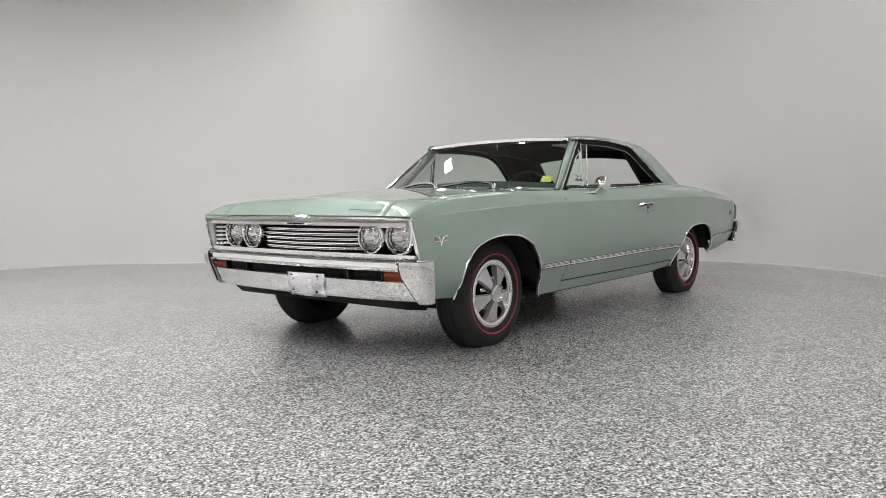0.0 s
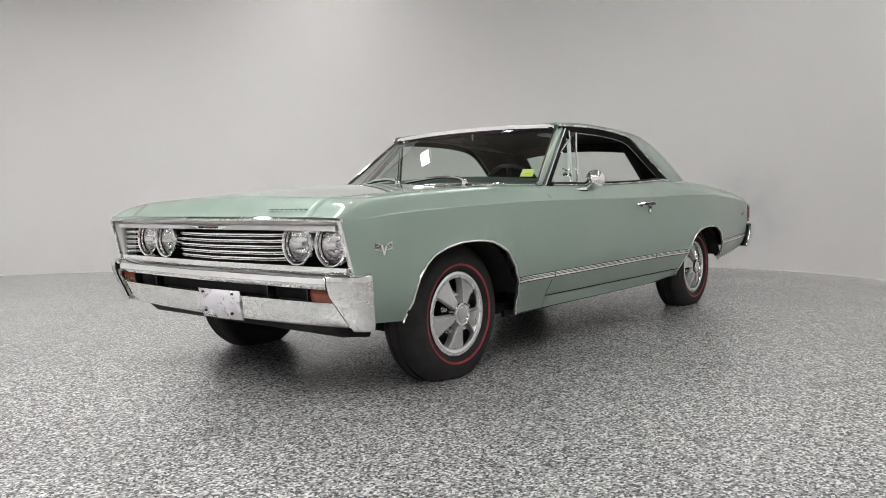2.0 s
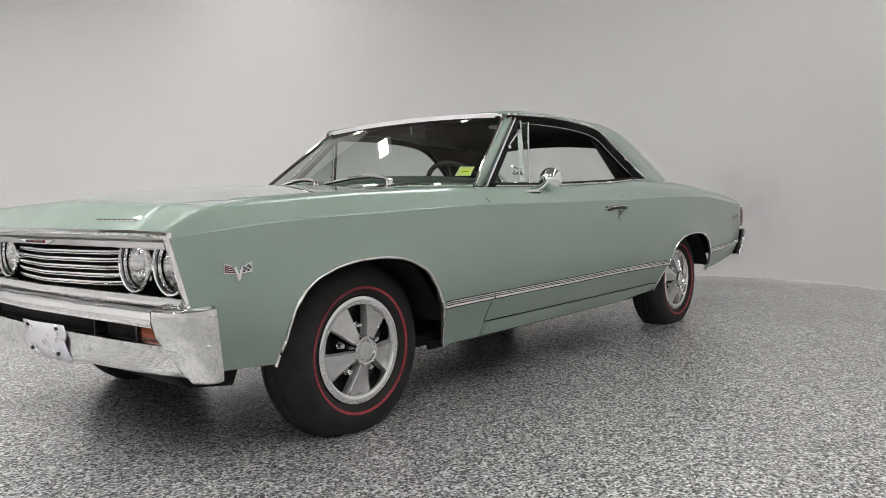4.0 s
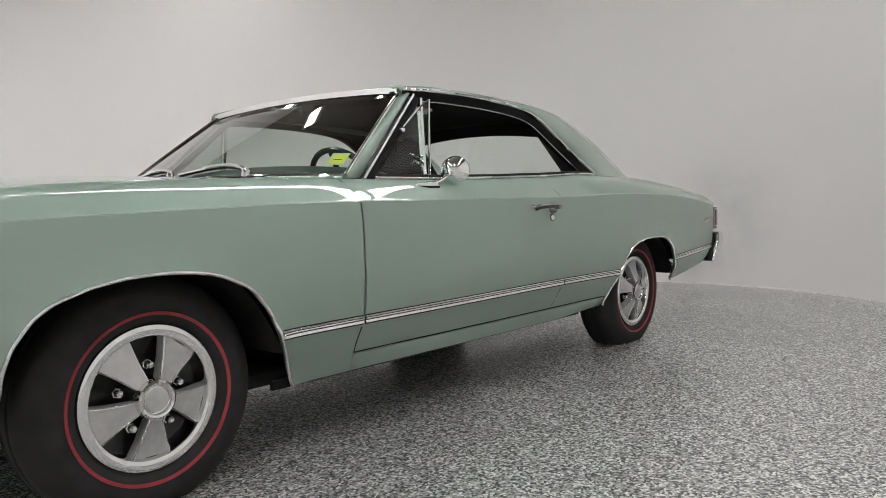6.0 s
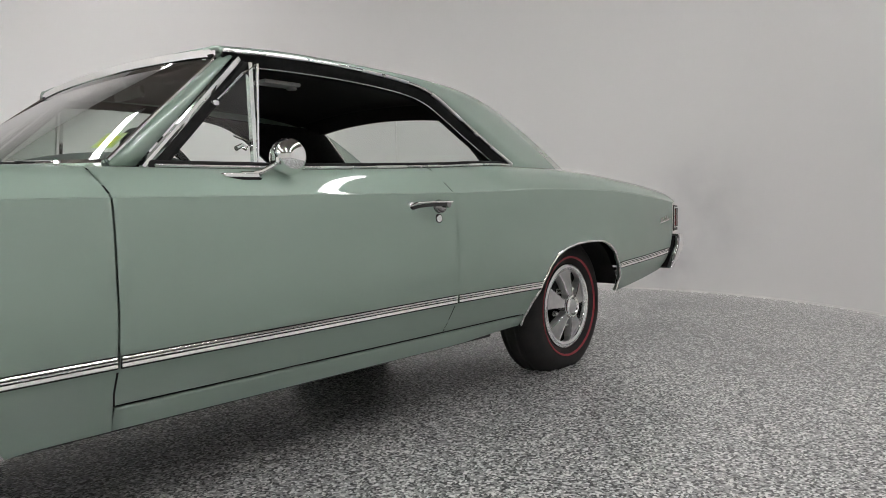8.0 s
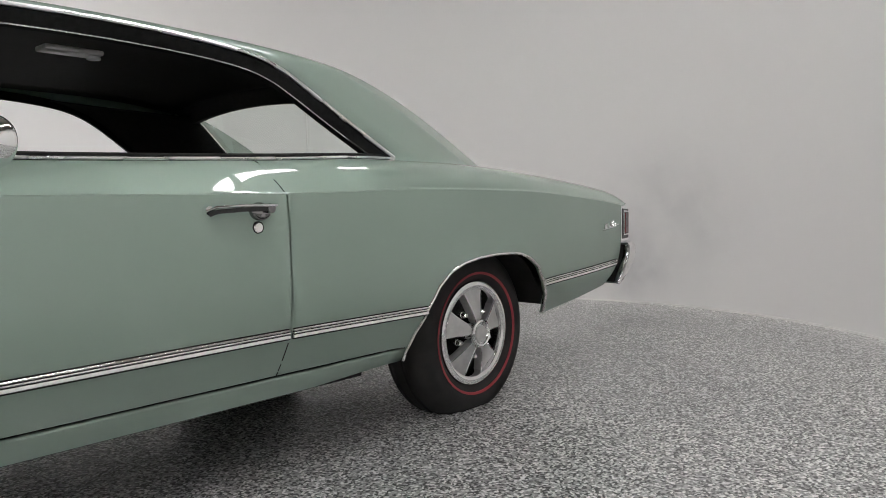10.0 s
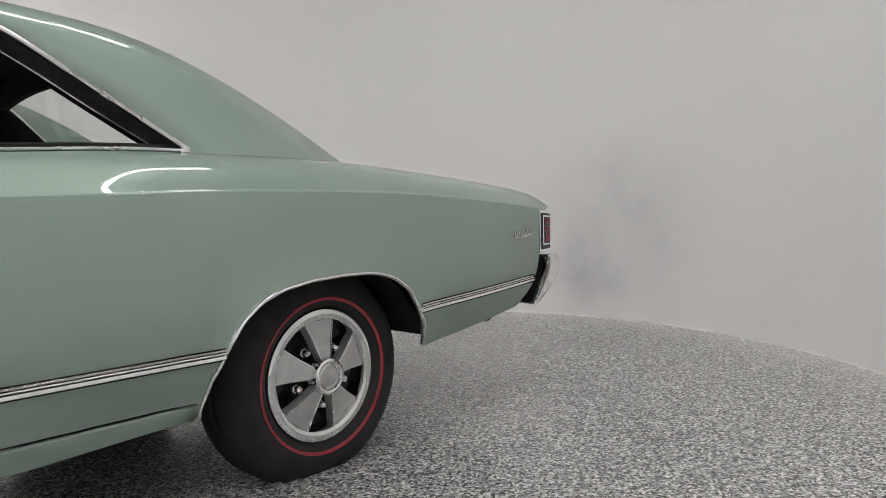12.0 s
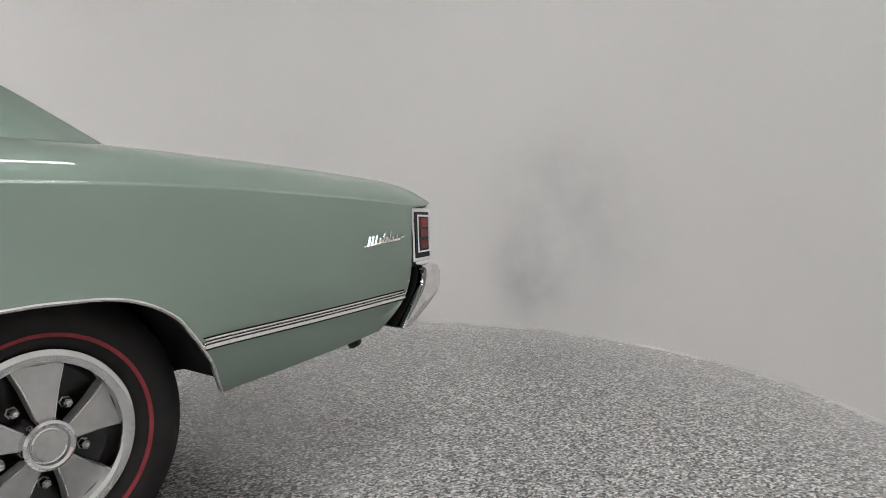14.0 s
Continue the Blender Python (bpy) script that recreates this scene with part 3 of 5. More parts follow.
doors, fenders, quarters = {}, {}, {}
for s in (-1, 1):
    fenders[s] = part("front_fender", panel(FENDER, lambda z: -0.756 + nose(z), lambda z: front_gap(z) - 0.0028, s), PAINT, car, thick=0.012, rim=False)
    doors[s] = part("door", panel(DOOR, lambda z: front_gap(z) + 0.0028, lambda z: rear_gap(z) - 0.0022, s), PAINT, car, thick=0.012, rim=False)
    quarters[s] = part("quarter_panel", panel(QUARTER, lambda z: rear_gap(z) + 0.0022, tail, s), PAINT, car, thick=0.012, rim=False)
    # rocker below the door, down to the pinch weld
    rows = []
    for x, _ in spread(0.715, 2.487, 30, 0):
        bot = 0.248 + 0.018 * max(0, (x - 2.1) / 0.39)
        ring = [(flank(x, 0.312) - 0.004, 0.312), (flank(x, 0.3) + 0.002, 0.303), (flank(x, 0.275), 0.28), (flank(x, 0.25), bot), (flank(x, 0.25) - 0.03, bot - 0.004)]
        rows.append([Vector((x, s * y, z)) for y, z in ring])
    part("rocker_panel", sheet(rows, (0, s, 0)), PAINT, car, thick=0.01)
    part("pinch_weld", block((0.42, min(s * 0.755, s * 0.77), 0.232), (2.36, max(s * 0.755, s * 0.77), 0.262)), BLACK, car)

# ---- hood, cowl, deck ----
def hood_front(y):
    return -0.838 + 0.033 * (abs(y) / 0.7) ** 1.3


HOOD_STEPS = [0.15 * k / 18 for k in range(18)] + [0.15 + 0.85 * k / 26 for k in range(27)]


def cowl_line(y):
    return 0.5 + 0.1 * (y / 0.7) ** 2


rows = []
for k in range(33):
    y = -0.695 + 1.39 * k / 32
    row = []
    for t in HOOD_STEPS:
        x = hood_front(y) + (cowl_line(y) - hood_front(y)) * t
        row.append(Vector((x, y, hood_z(x, y))))
    rows.append(row)
hood = part("hood", sheet(rows, (0, 0, 1)), PAINT, car, thick=0.015)

lipline = [Vector((hood_front(y) - 0.006, y, 0.781 + 0.003 * (1 - abs(y) / 0.7))) for y in np.linspace(-0.7, 0.7, 29)]
part("hood_lip_molding", tube([Vector((-0.803, -0.885, 0.775)), Vector((-0.808, -0.8, 0.778))] + lipline + [Vector((-0.808, 0.8, 0.778)), Vector((-0.803, 0.885, 0.775))], [(0.008, -0.008), (-0.004, -0.008), (-0.01, 0.0), (-0.004, 0.008), (0.008, 0.008)]), CHROME, car, "bright chrome strip along the hood's edge")
# small letters on the hood's front slope, as plain bright bars
for k in range(8):
    y = -0.445 - 0.028 * k
    x = hood_front(y) + 0.04
    z = hood_z(x, y)
    part("hood_letter", block((x - 0.012, y - 0.009, z - 0.001), (x + 0.012, y + 0.009, z + 0.006), 0.002, 1), CHROME, hood)

rows = []
for k in range(29):
    y = -0.75 + 1.5 * k / 28
    row = []
    for i in range(8):
        t = i / 7
        x0, x1 = cowl_line(y) + 0.006, 0.65 + 0.11 * (y / 0.78) ** 2
        x = x0 + (x1 - x0) * t
        row.append(Vector((x, y, min(hood_z(x0, min(max(y, -0.69), 0.69)), 0.945) - 0.012 * math.sin(math.pi * min(t * 1.3, 1)) - 0.004)))
    rows.append(row)
cowl = part("cowl", sheet(rows, (0, 0, 1)), PAINT, car, thick=0.01)
for k in range(22):
    y = -0.6 + 1.2 * k / 21
    x = cowl_line(y) + 0.05
    part("cowl_slot", block((x - 0.022, y - 0.008, 0.9295), (x + 0.022, y + 0.008, 0.9335)), BLACK, cowl)

rows = []
for k in range(21):
    y = -0.685 + 1.37 * k / 20
    rows.append([Vector((x, y, deck_z(x, y))) for x in np.linspace(3.19, 4.13, 22)])
part("deck_lid", sheet(rows, (0, 0, 1)), PAINT, car, thick=0.012)
rows = []
for k in range(15):
    y = -0.66 + 1.32 * k / 14
    rows.append([Vector((x, y, 0.955 + (deck_z(3.183, y) - 0.955) * (x - 2.72) / 0.463)) for x in np.linspace(2.72, 3.183, 8)])
part("deck_filler_panel", sheet(rows, (0, 0, 1)), PAINT, car, thick=0.01)
part("tail_panel", prism([(4.05, 0.42), (4.11, 0.55), (4.12, 0.79), (4.08, 0.79), (4.04, 0.55), (3.98, 0.42)], 1, -0.8, 0.8, 0.004), PAINT, car)

# ---- roof, sails and pillars ----
DRIP = [(1.175, 0.664, 1.281), (1.4, 0.664, 1.291), (1.64, 0.664, 1.291), (1.86, 0.668, 1.281), (2.02, 0.674, 1.262), (2.12, 0.68, 1.232), (2.2, 0.686, 1.19), (2.31, 0.705, 1.118), (2.42, 0.728, 1.045), (2.535, 0.762, 0.965)]
RIDGE = [(1.168, 0.6, 1.3), (1.4, 0.6, 1.317), (1.64, 0.6, 1.32), (1.9, 0.6, 1.317), (2.12, 0.6, 1.312), (2.35, 0.6, 1.294), (2.54, 0.602, 1.256), (2.74, 0.612, 1.183), (2.95, 0.63, 1.078), (3.165, 0.655, 0.95)]
drip, ridge = path(DRIP, 61), path(RIDGE, 61)
roof_c = smooth([1.13, 1.2, 1.38, 1.7, 2.1, 2.5], [1.303, 1.315, 1.333, 1.347, 1.341, 1.297])
last = next(i for i, p in enumerate(ridge) if p.x > 2.5)
rows = []
for i in range(last + 1):
    d, r = drip[i], ridge[i]
    half = []
    for k in range(5):
        t = k / 4
        p = d.lerp(r, t)
        bulge = 0.014 * math.sin(math.pi * t)
        half.append(Vector((p.x, p.y + bulge * 0.8, p.z + bulge * 0.6)))
    inner_pts = []
    xc = 1.152 + (2.47 - 1.152) * i / last
    for k in range(1, 8):
        t = k / 7
        y = r.y * (1 - t)
        f = 1 - (y / r.y) ** 2
        x = r.x + (xc - r.x) * (1 - (y / r.y) ** 2)
        inner_pts.append(Vector((x, y, r.z + (max(roof_c(x), r.z) - r.z) * f)))
    left = [Vector((p.x, -p.y, p.z)) for p in half + inner_pts]
    right = [Vector((p.x, p.y, p.z)) for p in (half + inner_pts)[:-1]][::-1]
    rows.append(left + right)
shell = [sheet(rows, (0, 0, 1))]

for s in (-1, 1):
    rows = []
    for i in range(last, 61):
        row = []
        for k in range(5):
            t = k / 4
            p = drip[i].lerp(ridge[i], t)
            f = (i - last) / (60 - last)
            q = (0.014 + 0.008 * f) * math.sin(math.pi * t)
            row.append(Vector((p.x, s * (p.y + q * (0.8 + 0.1 * f)), p.z + q * (0.6 - 0.25 * f))))
        rows.append(row)
    # the foot of the sail runs out into the shoulder in a soft hollow
    for f, dip in ((0.35, 0.006), (0.7, 0.008), (1.0, 0.0)):
        rows.append([Vector((p.x, s * (abs(p.y) + (top_y(p.x) + 0.004 - abs(p.y)) * f), p.z + (top_z(p.x) - 0.003 - p.z) * f - dip)) for p in rows[-1 if f == 0.35 else -2 if f == 0.7 else -3]])
    shell.append(sheet(rows, (0, s, 0)))
    # inner face of the sail, down to the rear window
    rows = []
    for i in range(last, 61):
        r = ridge[i]
        f = (i - last) / (60 - last)
        base = Vector((2.525 + 0.245 * f, 0.44 + 0.03 * f, 1.195 - 0.23 * f))
        rows.append([Vector((r.x, s * r.y, r.z)), Vector((r.x - 0.02, s * (r.y - 0.018), r.z - 0.004)), Vector(((r.x + base.x) / 2, s * (r.y + base.y - 0.03) / 2, (r.z + base.z) / 2 - 0.006)), Vector((base.x, s * base.y, base.z))])
    part("sail_inner_panel", sheet(rows, (0, -s, 0.2)), PAINT, car)
    # shoulder that carries the sail down into the quarter panel
    rows = []
    for i in range(16):
        x = 2.44 + 0.74 * i / 15
        a = Vector((x, top_y(x) + 0.004, top_z(x) - 0.002))
        b = Vector((x, 0.6, top_z(x) + 0.004))
        rows.append([Vector((p.x, s * p.y, p.z)) for p in (a, a.lerp(b, 0.3) + Vector((0, 0, 0.004)), a.lerp(b, 0.6) + Vector((0, 0, 0.004)), b)])
    part("quarter_shoulder", sheet(rows, (0, 0, 1)), PAINT, car, thick=0.008)

bm = joined(*shell)
bmesh.ops.remove_doubles(bm, verts=bm.verts, dist=1e-4)
bmesh.ops.recalc_face_normals(bm, faces=bm.faces)
roof = part("roof", bm, PAINT, car, "green roof running down into broad sails", sharp=50, thick=0.014)

# rear panel between the roof and the rear window
rows = []
for k in range(17):
    u = -1 + 2 * k / 16
    r = ridge[last]
    x = r.x + (2.47 - r.x) * (1 - u * u)
    a = Vector((x, r.y * u, r.z + (max(roof_c(x), r.z) - r.z) * (1 - u * u) - 0.006))
    b = Vector((2.525 - 0.02 * (1 - u * u), 0.44 * u, 1.19 + 0.03 * (1 - u * u)))
    rows.append([a + Vector((0.0, 0, 0.004)), a.lerp(b, 0.5) + Vector((-0.004, 0, 0)), b])
part("rear_header", sheet(rows, (1, 0, 0.5)), PAINT, car, thick=0.006)
part("rear_header_trim", sheet([[p + Vector((-0.02, 0, -0.012)) for p in row] + [row[-1] + Vector((0.006, 0, -0.012))] for row in rows], (-1, 0, -0.5)), CLOTH, car, "black lining over the rear window", thick=0.004)

# windshield and its pillars
def ws_base(y):
    return Vector((0.625 + 0.135 * (abs(y) / 0.77) ** 3, y, 0.94 - 0.012 * (y / 0.77) ** 2))


def ws_top(y):
    return Vector((1.157 + 0.026 * (abs(y) / 0.63) ** 3, y, 1.291 - 0.02 * (y / 0.63) ** 2))


rows = []
for k in range(31):
    u = -1 + 2 * k / 30
    a, b = ws_base(0.765 * u), ws_top(0.63 * u)
    row = []
    for i in range(13):
        t = i / 12
        row.append(a.lerp(b, t) + Vector((-0.004, 0, 0.004)) * math.sin(math.pi * t) * (1 - 0.5 * u * u))
    rows.append(row)
pane = part("windshield", sheet(rows, (-1, 0, 1)), WINDSHIELD, car, "lightly green-tinted curved windshield")
pane.visible_shadow = False
edge = [rows[k][-1] for k in range(31)]
part("windshield_header_molding", tube([p + Vector((-0.004, 0, 0.005)) for p in edge], [(-0.007, -0.008), (0.006, -0.009), (0.009, -0.002), (0.008, 0.007), (0.003, 0.014), (-0.007, 0.015)]), CHROME, car, "chrome molding over the windshield")
# added bright strip stands for the glint of a lamp on the roof edge
part("roof_edge_glint", tube([p + Vector((0.012, 0, 0.018)) for p in edge], round_profile(0.0055, 8)), BRIGHT, car, "thin bright strip standing for the lamp's glint on the roof's front edge")
part("windshield_lower_molding", tube([rows[k][0] + Vector((-0.01, 0, -0.003)) for k in range(31)], round_profile(0.009, 8)), CHROME, car)
part("header_panel", sheet([[p + Vector((0.0, 0, 0.012)), p + Vector((0.03, 0, 0.014)), Vector((p.x + 0.06, p.y, p.z + 0.002))] for p in edge], (0, 0, 1)), PAINT, car)
for s in (-1, 1):
    col = rows[30 if s > 0 else 0]
    inner_edge = [p.copy() for p in col]
    a, b = Vector((0.836, s * 0.757, 0.92)), Vector((1.205, s * 0.672, 1.266))
    prows = []
    for i, p in enumerate(inner_edge):
        t = i / 12
        q = a.lerp(b, t)
        corner = p.lerp(q, 0.6) + Vector((-0.004, s * (0.009 - 0.003 * t), 0.003))
        flare = Vector((-0.02, s * 0.008, -0.004)) * max(0, 1 - 5 * t) ** 2
        prows.append([p, p.lerp(corner, 0.5) + Vector((-0.0015, s * 0.002, 0.0015)) + flare, corner + flare * 1.2, corner.lerp(q, 0.55) + Vector((-0.001, s * 0.0025, 0.001)) + flare, q])
    part("windshield_pillar", sheet(prows, (0, s, 0.2)), PAINT, car, sharp=50, thick=0.01)
    part("pillar_molding", tube([p + Vector((-0.002, s * 0.005, 0.002)) for p in inner_edge], round_profile(0.007, 8)), CHROME, car)
    part("pillar_rear_molding", tube([a.lerp(b, i / 8) + Vector((0.02, -s * 0.001, -0.004)) for i in range(9)], [(-0.009, -0.009), (0.005, -0.009), (0.008, 0.0), (0.005, 0.008), (-0.009, 0.008)]), CHROME, car, "chrome window channel on the windshield pillar")
    part("pillar_seal", tube([a.lerp(b, i / 8) + Vector((0.048, -s * 0.01, -0.02)) for i in range(9)], round_profile(0.016, 8)), BLACK, car)
    # drip rail and the black seal inside it
    pts = [Vector((p.x, s * (p.y + 0.008), p.z)) for p in drip]
    part("drip_rail", tube(pts, [(-0.006, -0.005), (0.005, -0.005), (0.007, 0.0), (0.004, 0.005), (-0.006, 0.005)]), BRIGHT, car, "chrome drip rail along the roof")
    seal = []
    for i, p in enumerate(drip):
        t = (drip[min(i + 1, 60)] - drip[max(i - 1, 0)]).normalized()
        inward = Vector((-t.z, 0, t.x)) * -1
        seal.append([Vector((p.x, s * p.y, p.z)) + inward * d + Vector((0, -s * w, 0)) for d, w in ((0.004, -0.004), (0.012, -0.002), (0.03, 0.008), (0.042, 0.016), (0.046, 0.04))])
    part("roof_rail_seal", sheet(seal, (0, s, -0.3)), CLOTH, car, thick=0.008)
    part("seal_molding", tube([r[3] + Vector((0, s * 0.003, 0)) for r in seal], round_profile(0.0028, 6)), TRIM, car)
    part("quarter_window_tip", block((2.515, min(s * 0.76, s * 0.772), 0.955), (2.54, max(s * 0.76, s * 0.772), 0.972), 0.004), CHROME, car)
    # belt molding along the window sill
    belt = [Vector((x, s * (top_y(x) + 0.003), top_z(x) + 0.005)) for x in np.linspace(0.86, 2.54, 36)]
    part("belt_molding", tube(belt, round_profile(0.0045, 8)), BRIGHT, car)
    part("belt_seal", tube([p + Vector((0, -s * 0.022, 0.001)) for p in belt], round_profile(0.014, 8)), BLACK, car)

# rear window
rows = []
for k in range(17):
    u = -1 + 2 * k / 16
    a, b = Vector((2.77 - 0.04 * (1 - u * u), 0.47 * u, 0.965)), Vector((2.525 - 0.02 * (1 - u * u), 0.44 * u, 1.19 + 0.03 * (1 - u * u)))
    rows.append([a.lerp(b, i / 8) for i in range(9)])
pane = part("rear_window", sheet(rows, (1, 0, 1)), CLEAR, car, "clear rear window glass")
pane.visible_shadow = False
ring = [r[0] for r in rows] + rows[-1][1:] + [r[-1] for r in rows[::-1]][1:] + rows[0][::-1][1:-1]
part("rear_window_molding", tube(ring, round_profile(0.011, 6), up=(0.7, 0, 0.7), closed=True), TRIM, car)

# ---- interior ----
rows = []
for i in range(last + 1):
    r = ridge[i]
    xc = 1.175 + (2.46 - 1.175) * i / last
    row = []
    for k in range(13):
        y = -0.62 + 1.24 * k / 12
        f = 1 - (y / 0.62) ** 2
        row.append(Vector((r.x + (xc - r.x) * f, y, r.z - 0.034 + (max(roof_c(xc), r.z) - r.z) * f)))
    rows.append(row)
part("headliner", sheet(rows, (0, 0, -1)), HEADLINER, car, "dark grey vinyl headliner", thick=0.01)
part("dome_lamp", joined(block((1.58, -0.33, 1.268), (1.75, -0.255, 1.284), 0.006), lathe([(0.0, -0.004), (0.02, -0.004), (0.02, 0.004), (0.0, 0.004)], 12, pose(1.735, -0.29, 1.264, 90))), ARGENT, car, "dim plastic dome lamp on the headliner")
rows = []
for k in range(21):
    y = -0.74 + 1.48 * k / 20
    x0 = ws_base(y).x + 0.02
    rows.append([Vector((x0, y, 0.92)), Vector((x0 + 0.1, y, 0.95)), Vector((0.93, y, 0.992 - 0.04 * (y / 0.74) ** 2)), Vector((1.0, y, 0.975 - 0.04 * (y / 0.74) ** 2)), Vector((1.02, y, 0.86)), Vector((0.98, y, 0.6))])
part("dashboard", sheet(rows, (0, 0, 1)), DASH, car, "dark green padded dashboard", thick=0.01)
wheel_at = Matrix.Translation((1.14, -0.38, 0.885)) @ pose(0, 0, 0, 0, 58, 0)
rim = tube([Vector((0.195 * math.cos(a), 0.195 * math.sin(a), 0)) for a in np.linspace(0, 2 * math.pi, 37)[:-1]], round_profile(0.013, 8), closed=True)
rim.transform(wheel_at)
steer = part("steering_wheel", rim, GLOSS_BLACK, car, "black steering wheel with thin rim")
for a in (0.2, math.pi - 0.2, -math.pi / 2):
    b = tube([Vector((0.0, 0, -0.02)), Vector((0.19 * math.sin(a), 0.19 * math.cos(a), 0))], round_profile(0.011, 6), up=(0, 0, 1))
    b.transform(wheel_at)
    part("steering_spoke", b, GLOSS_BLACK, steer)
b = tube([Vector((0, 0, 0)), Vector((0, 0, -0.35))], round_profile(0.03, 10), up=(0, 1, 0))
b.transform(wheel_at)
part("steering_column", b, GLOSS_BLACK, car)
for x, name in ((1.55, "front_seat"), (2.3, "rear_seat")):
    prof = [(x, 0.35), (x + 0.5, 0.33), (x + 0.56, 0.5), (x + 0.64, 0.9), (x + 0.56, 0.915), (x + 0.48, 0.62), (x + 0.4, 0.53), (x, 0.55)]
    if name == "rear_seat":
        prof = [(x - 0.05, 0.35), (x + 0.4, 0.35), (x + 0.42, 0.55), (x + 0.46, 0.88), (x + 0.38, 0.9), (x + 0.3, 0.6), (x - 0.05, 0.56)]
    part(name, prism(prof, 1, -0.63, 0.63, 0.03, 3), CLOTH, car, "black vinyl bench seat")
for s in (-1, 1):
    rows = []
    for i in range(24, 61):
        p, f = drip[i], min(1, max(0, (i - 34) / 26))
        b = Vector((2.5 + 0.26 * f, 0.43 + 0.03 * f, 1.2 - 0.235 * f))
        a = Vector((p.x - 0.02, p.y - 0.045, p.z - 0.02))
        rows.append([Vector((q.x, s * q.y, q.z)) for q in (a, a.lerp(b, 0.35) + Vector((0, 0.012, 0)), a.lerp(b, 0.7) + Vector((0, 0.008, 0)), b)])
    part("rear_pillar_trim", sheet(rows, (0, -s, 0)), CLOTH, car, "black pillar trim inside", thick=0.004)
    part("sill_trim", block((0.86, min(s * 0.69, s * 0.735), 0.9), (2.5, max(s * 0.69, s * 0.735), 0.925), 0.006), CLOTH, car)
part("parcel_shelf", block((2.6, -0.6, 0.9), (2.86, 0.6, 0.925), 0.006), CLOTH, car)
for s in (-1, 1):
    part("door_trim_panel", block((0.8, min(s * 0.7, s * 0.735), 0.4), (2.55, max(s * 0.7, s * 0.735), 0.91), 0.01), CLOTH, car)
part("floor_pan", block((-0.2, -0.74, 0.24), (2.5, 0.74, 0.29), 0.02), BLACK, car)
part("firewall", block((0.5, -0.7, 0.26), (0.56, 0.7, 0.9)), BLACK, car)
part("trunk_pan", block((2.5, -0.5, 0.31), (4.0, 0.5, 0.4), 0.03), BLACK, car)
mirror = part("interior_mirror", block((1.21, -0.1, 1.205), (1.23, 0.1, 1.25), 0.01), GLOSS_BLACK, car, "black-backed interior mirror")
part("mirror_stem", tube([Vector((1.22, 0, 1.225)), Vector((1.2, 0, 1.285))], round_profile(0.008, 8), up=(0, 1, 0)), CHROME, mirror)
for s in (-1, 1):
    part("sun_visor", block((1.2, min(s * 0.1, s * 0.55), 1.262), (1.33, max(s * 0.1, s * 0.55), 1.276), 0.006), CLOTH, car)

# sticker inside the windshield's lower corner
def on_glass(u, t, off=-0.006):
    a, b = ws_base(0.765 * u), ws_top(0.63 * u)
    return a.lerp(b, t) + Vector((-0.004, 0, 0.004)) * math.sin(math.pi * t) * (1 - 0.5 * u * u) + Vector((0.6, 0, -0.5)) * -off


def glass_patch(u0, u1, t0, t1, off):
    return sheet([[on_glass(u0 + (u1 - u0) * i / 4, t0 + (t1 - t0) * k / 4, off) for k in range(5)] for i in range(5)], (-1, 0, 1))


card = part("windshield_sticker", glass_patch(-0.955, -0.865, 0.12, 0.245, -0.006), STICKER_PALE, car, "yellow-green paper sticker behind the glass")
part("sticker_square", glass_patch(-0.945, -0.885, 0.13, 0.215, -0.004), STICKER, card, "yellow printed square")
for k in range(3):
    part("sticker_bar", glass_patch(-0.935, -0.895, 0.145 + 0.022 * k, 0.152 + 0.022 * k, -0.0025), GLOSS_BLACK if k == 1 else STICKER_PALE, card)

# ---- side trim ----
# chrome with dark reflections put into its colour
DARK_CHROME = make_chrome("darkened_chrome", (0.3, 0.3, 0.3), 0.06, 0.14, 25.0)
mold_z = smooth([0.36, 0.7, 1.2, 1.95, 2.5, 3.26, 3.6, 4.0], [0.438, 0.441, 0.444, 0.449, 0.446, 0.471, 0.483, 0.5])


def side_trim(x0, x1, s, n=24):
    pts = [Vector((x, s * (flank(x, mold_z(x)) + 0.002), mold_z(x))) for x in np.linspace(x0, x1, n)]
    prof = [(0, -0.0135), (0.005, -0.0128), (0.0068, -0.0112), (0.0055, -0.0035), (0.0022, -0.0024), (0.0022, -0.0012), (0.007, 0.0), (0.0082, 0.0022), (0.0068, 0.0045), (0.0022, 0.0054), (0.0022, 0.0068), (0.0078, 0.0076), (0.009, 0.0102), (0.0068, 0.0128), (0, 0.0135)]
    return tube(pts, [(-s * u if s < 0 else -u, v) for u, v in prof]) if s > 0 else tube(pts, [(u, v) for u, v in prof])


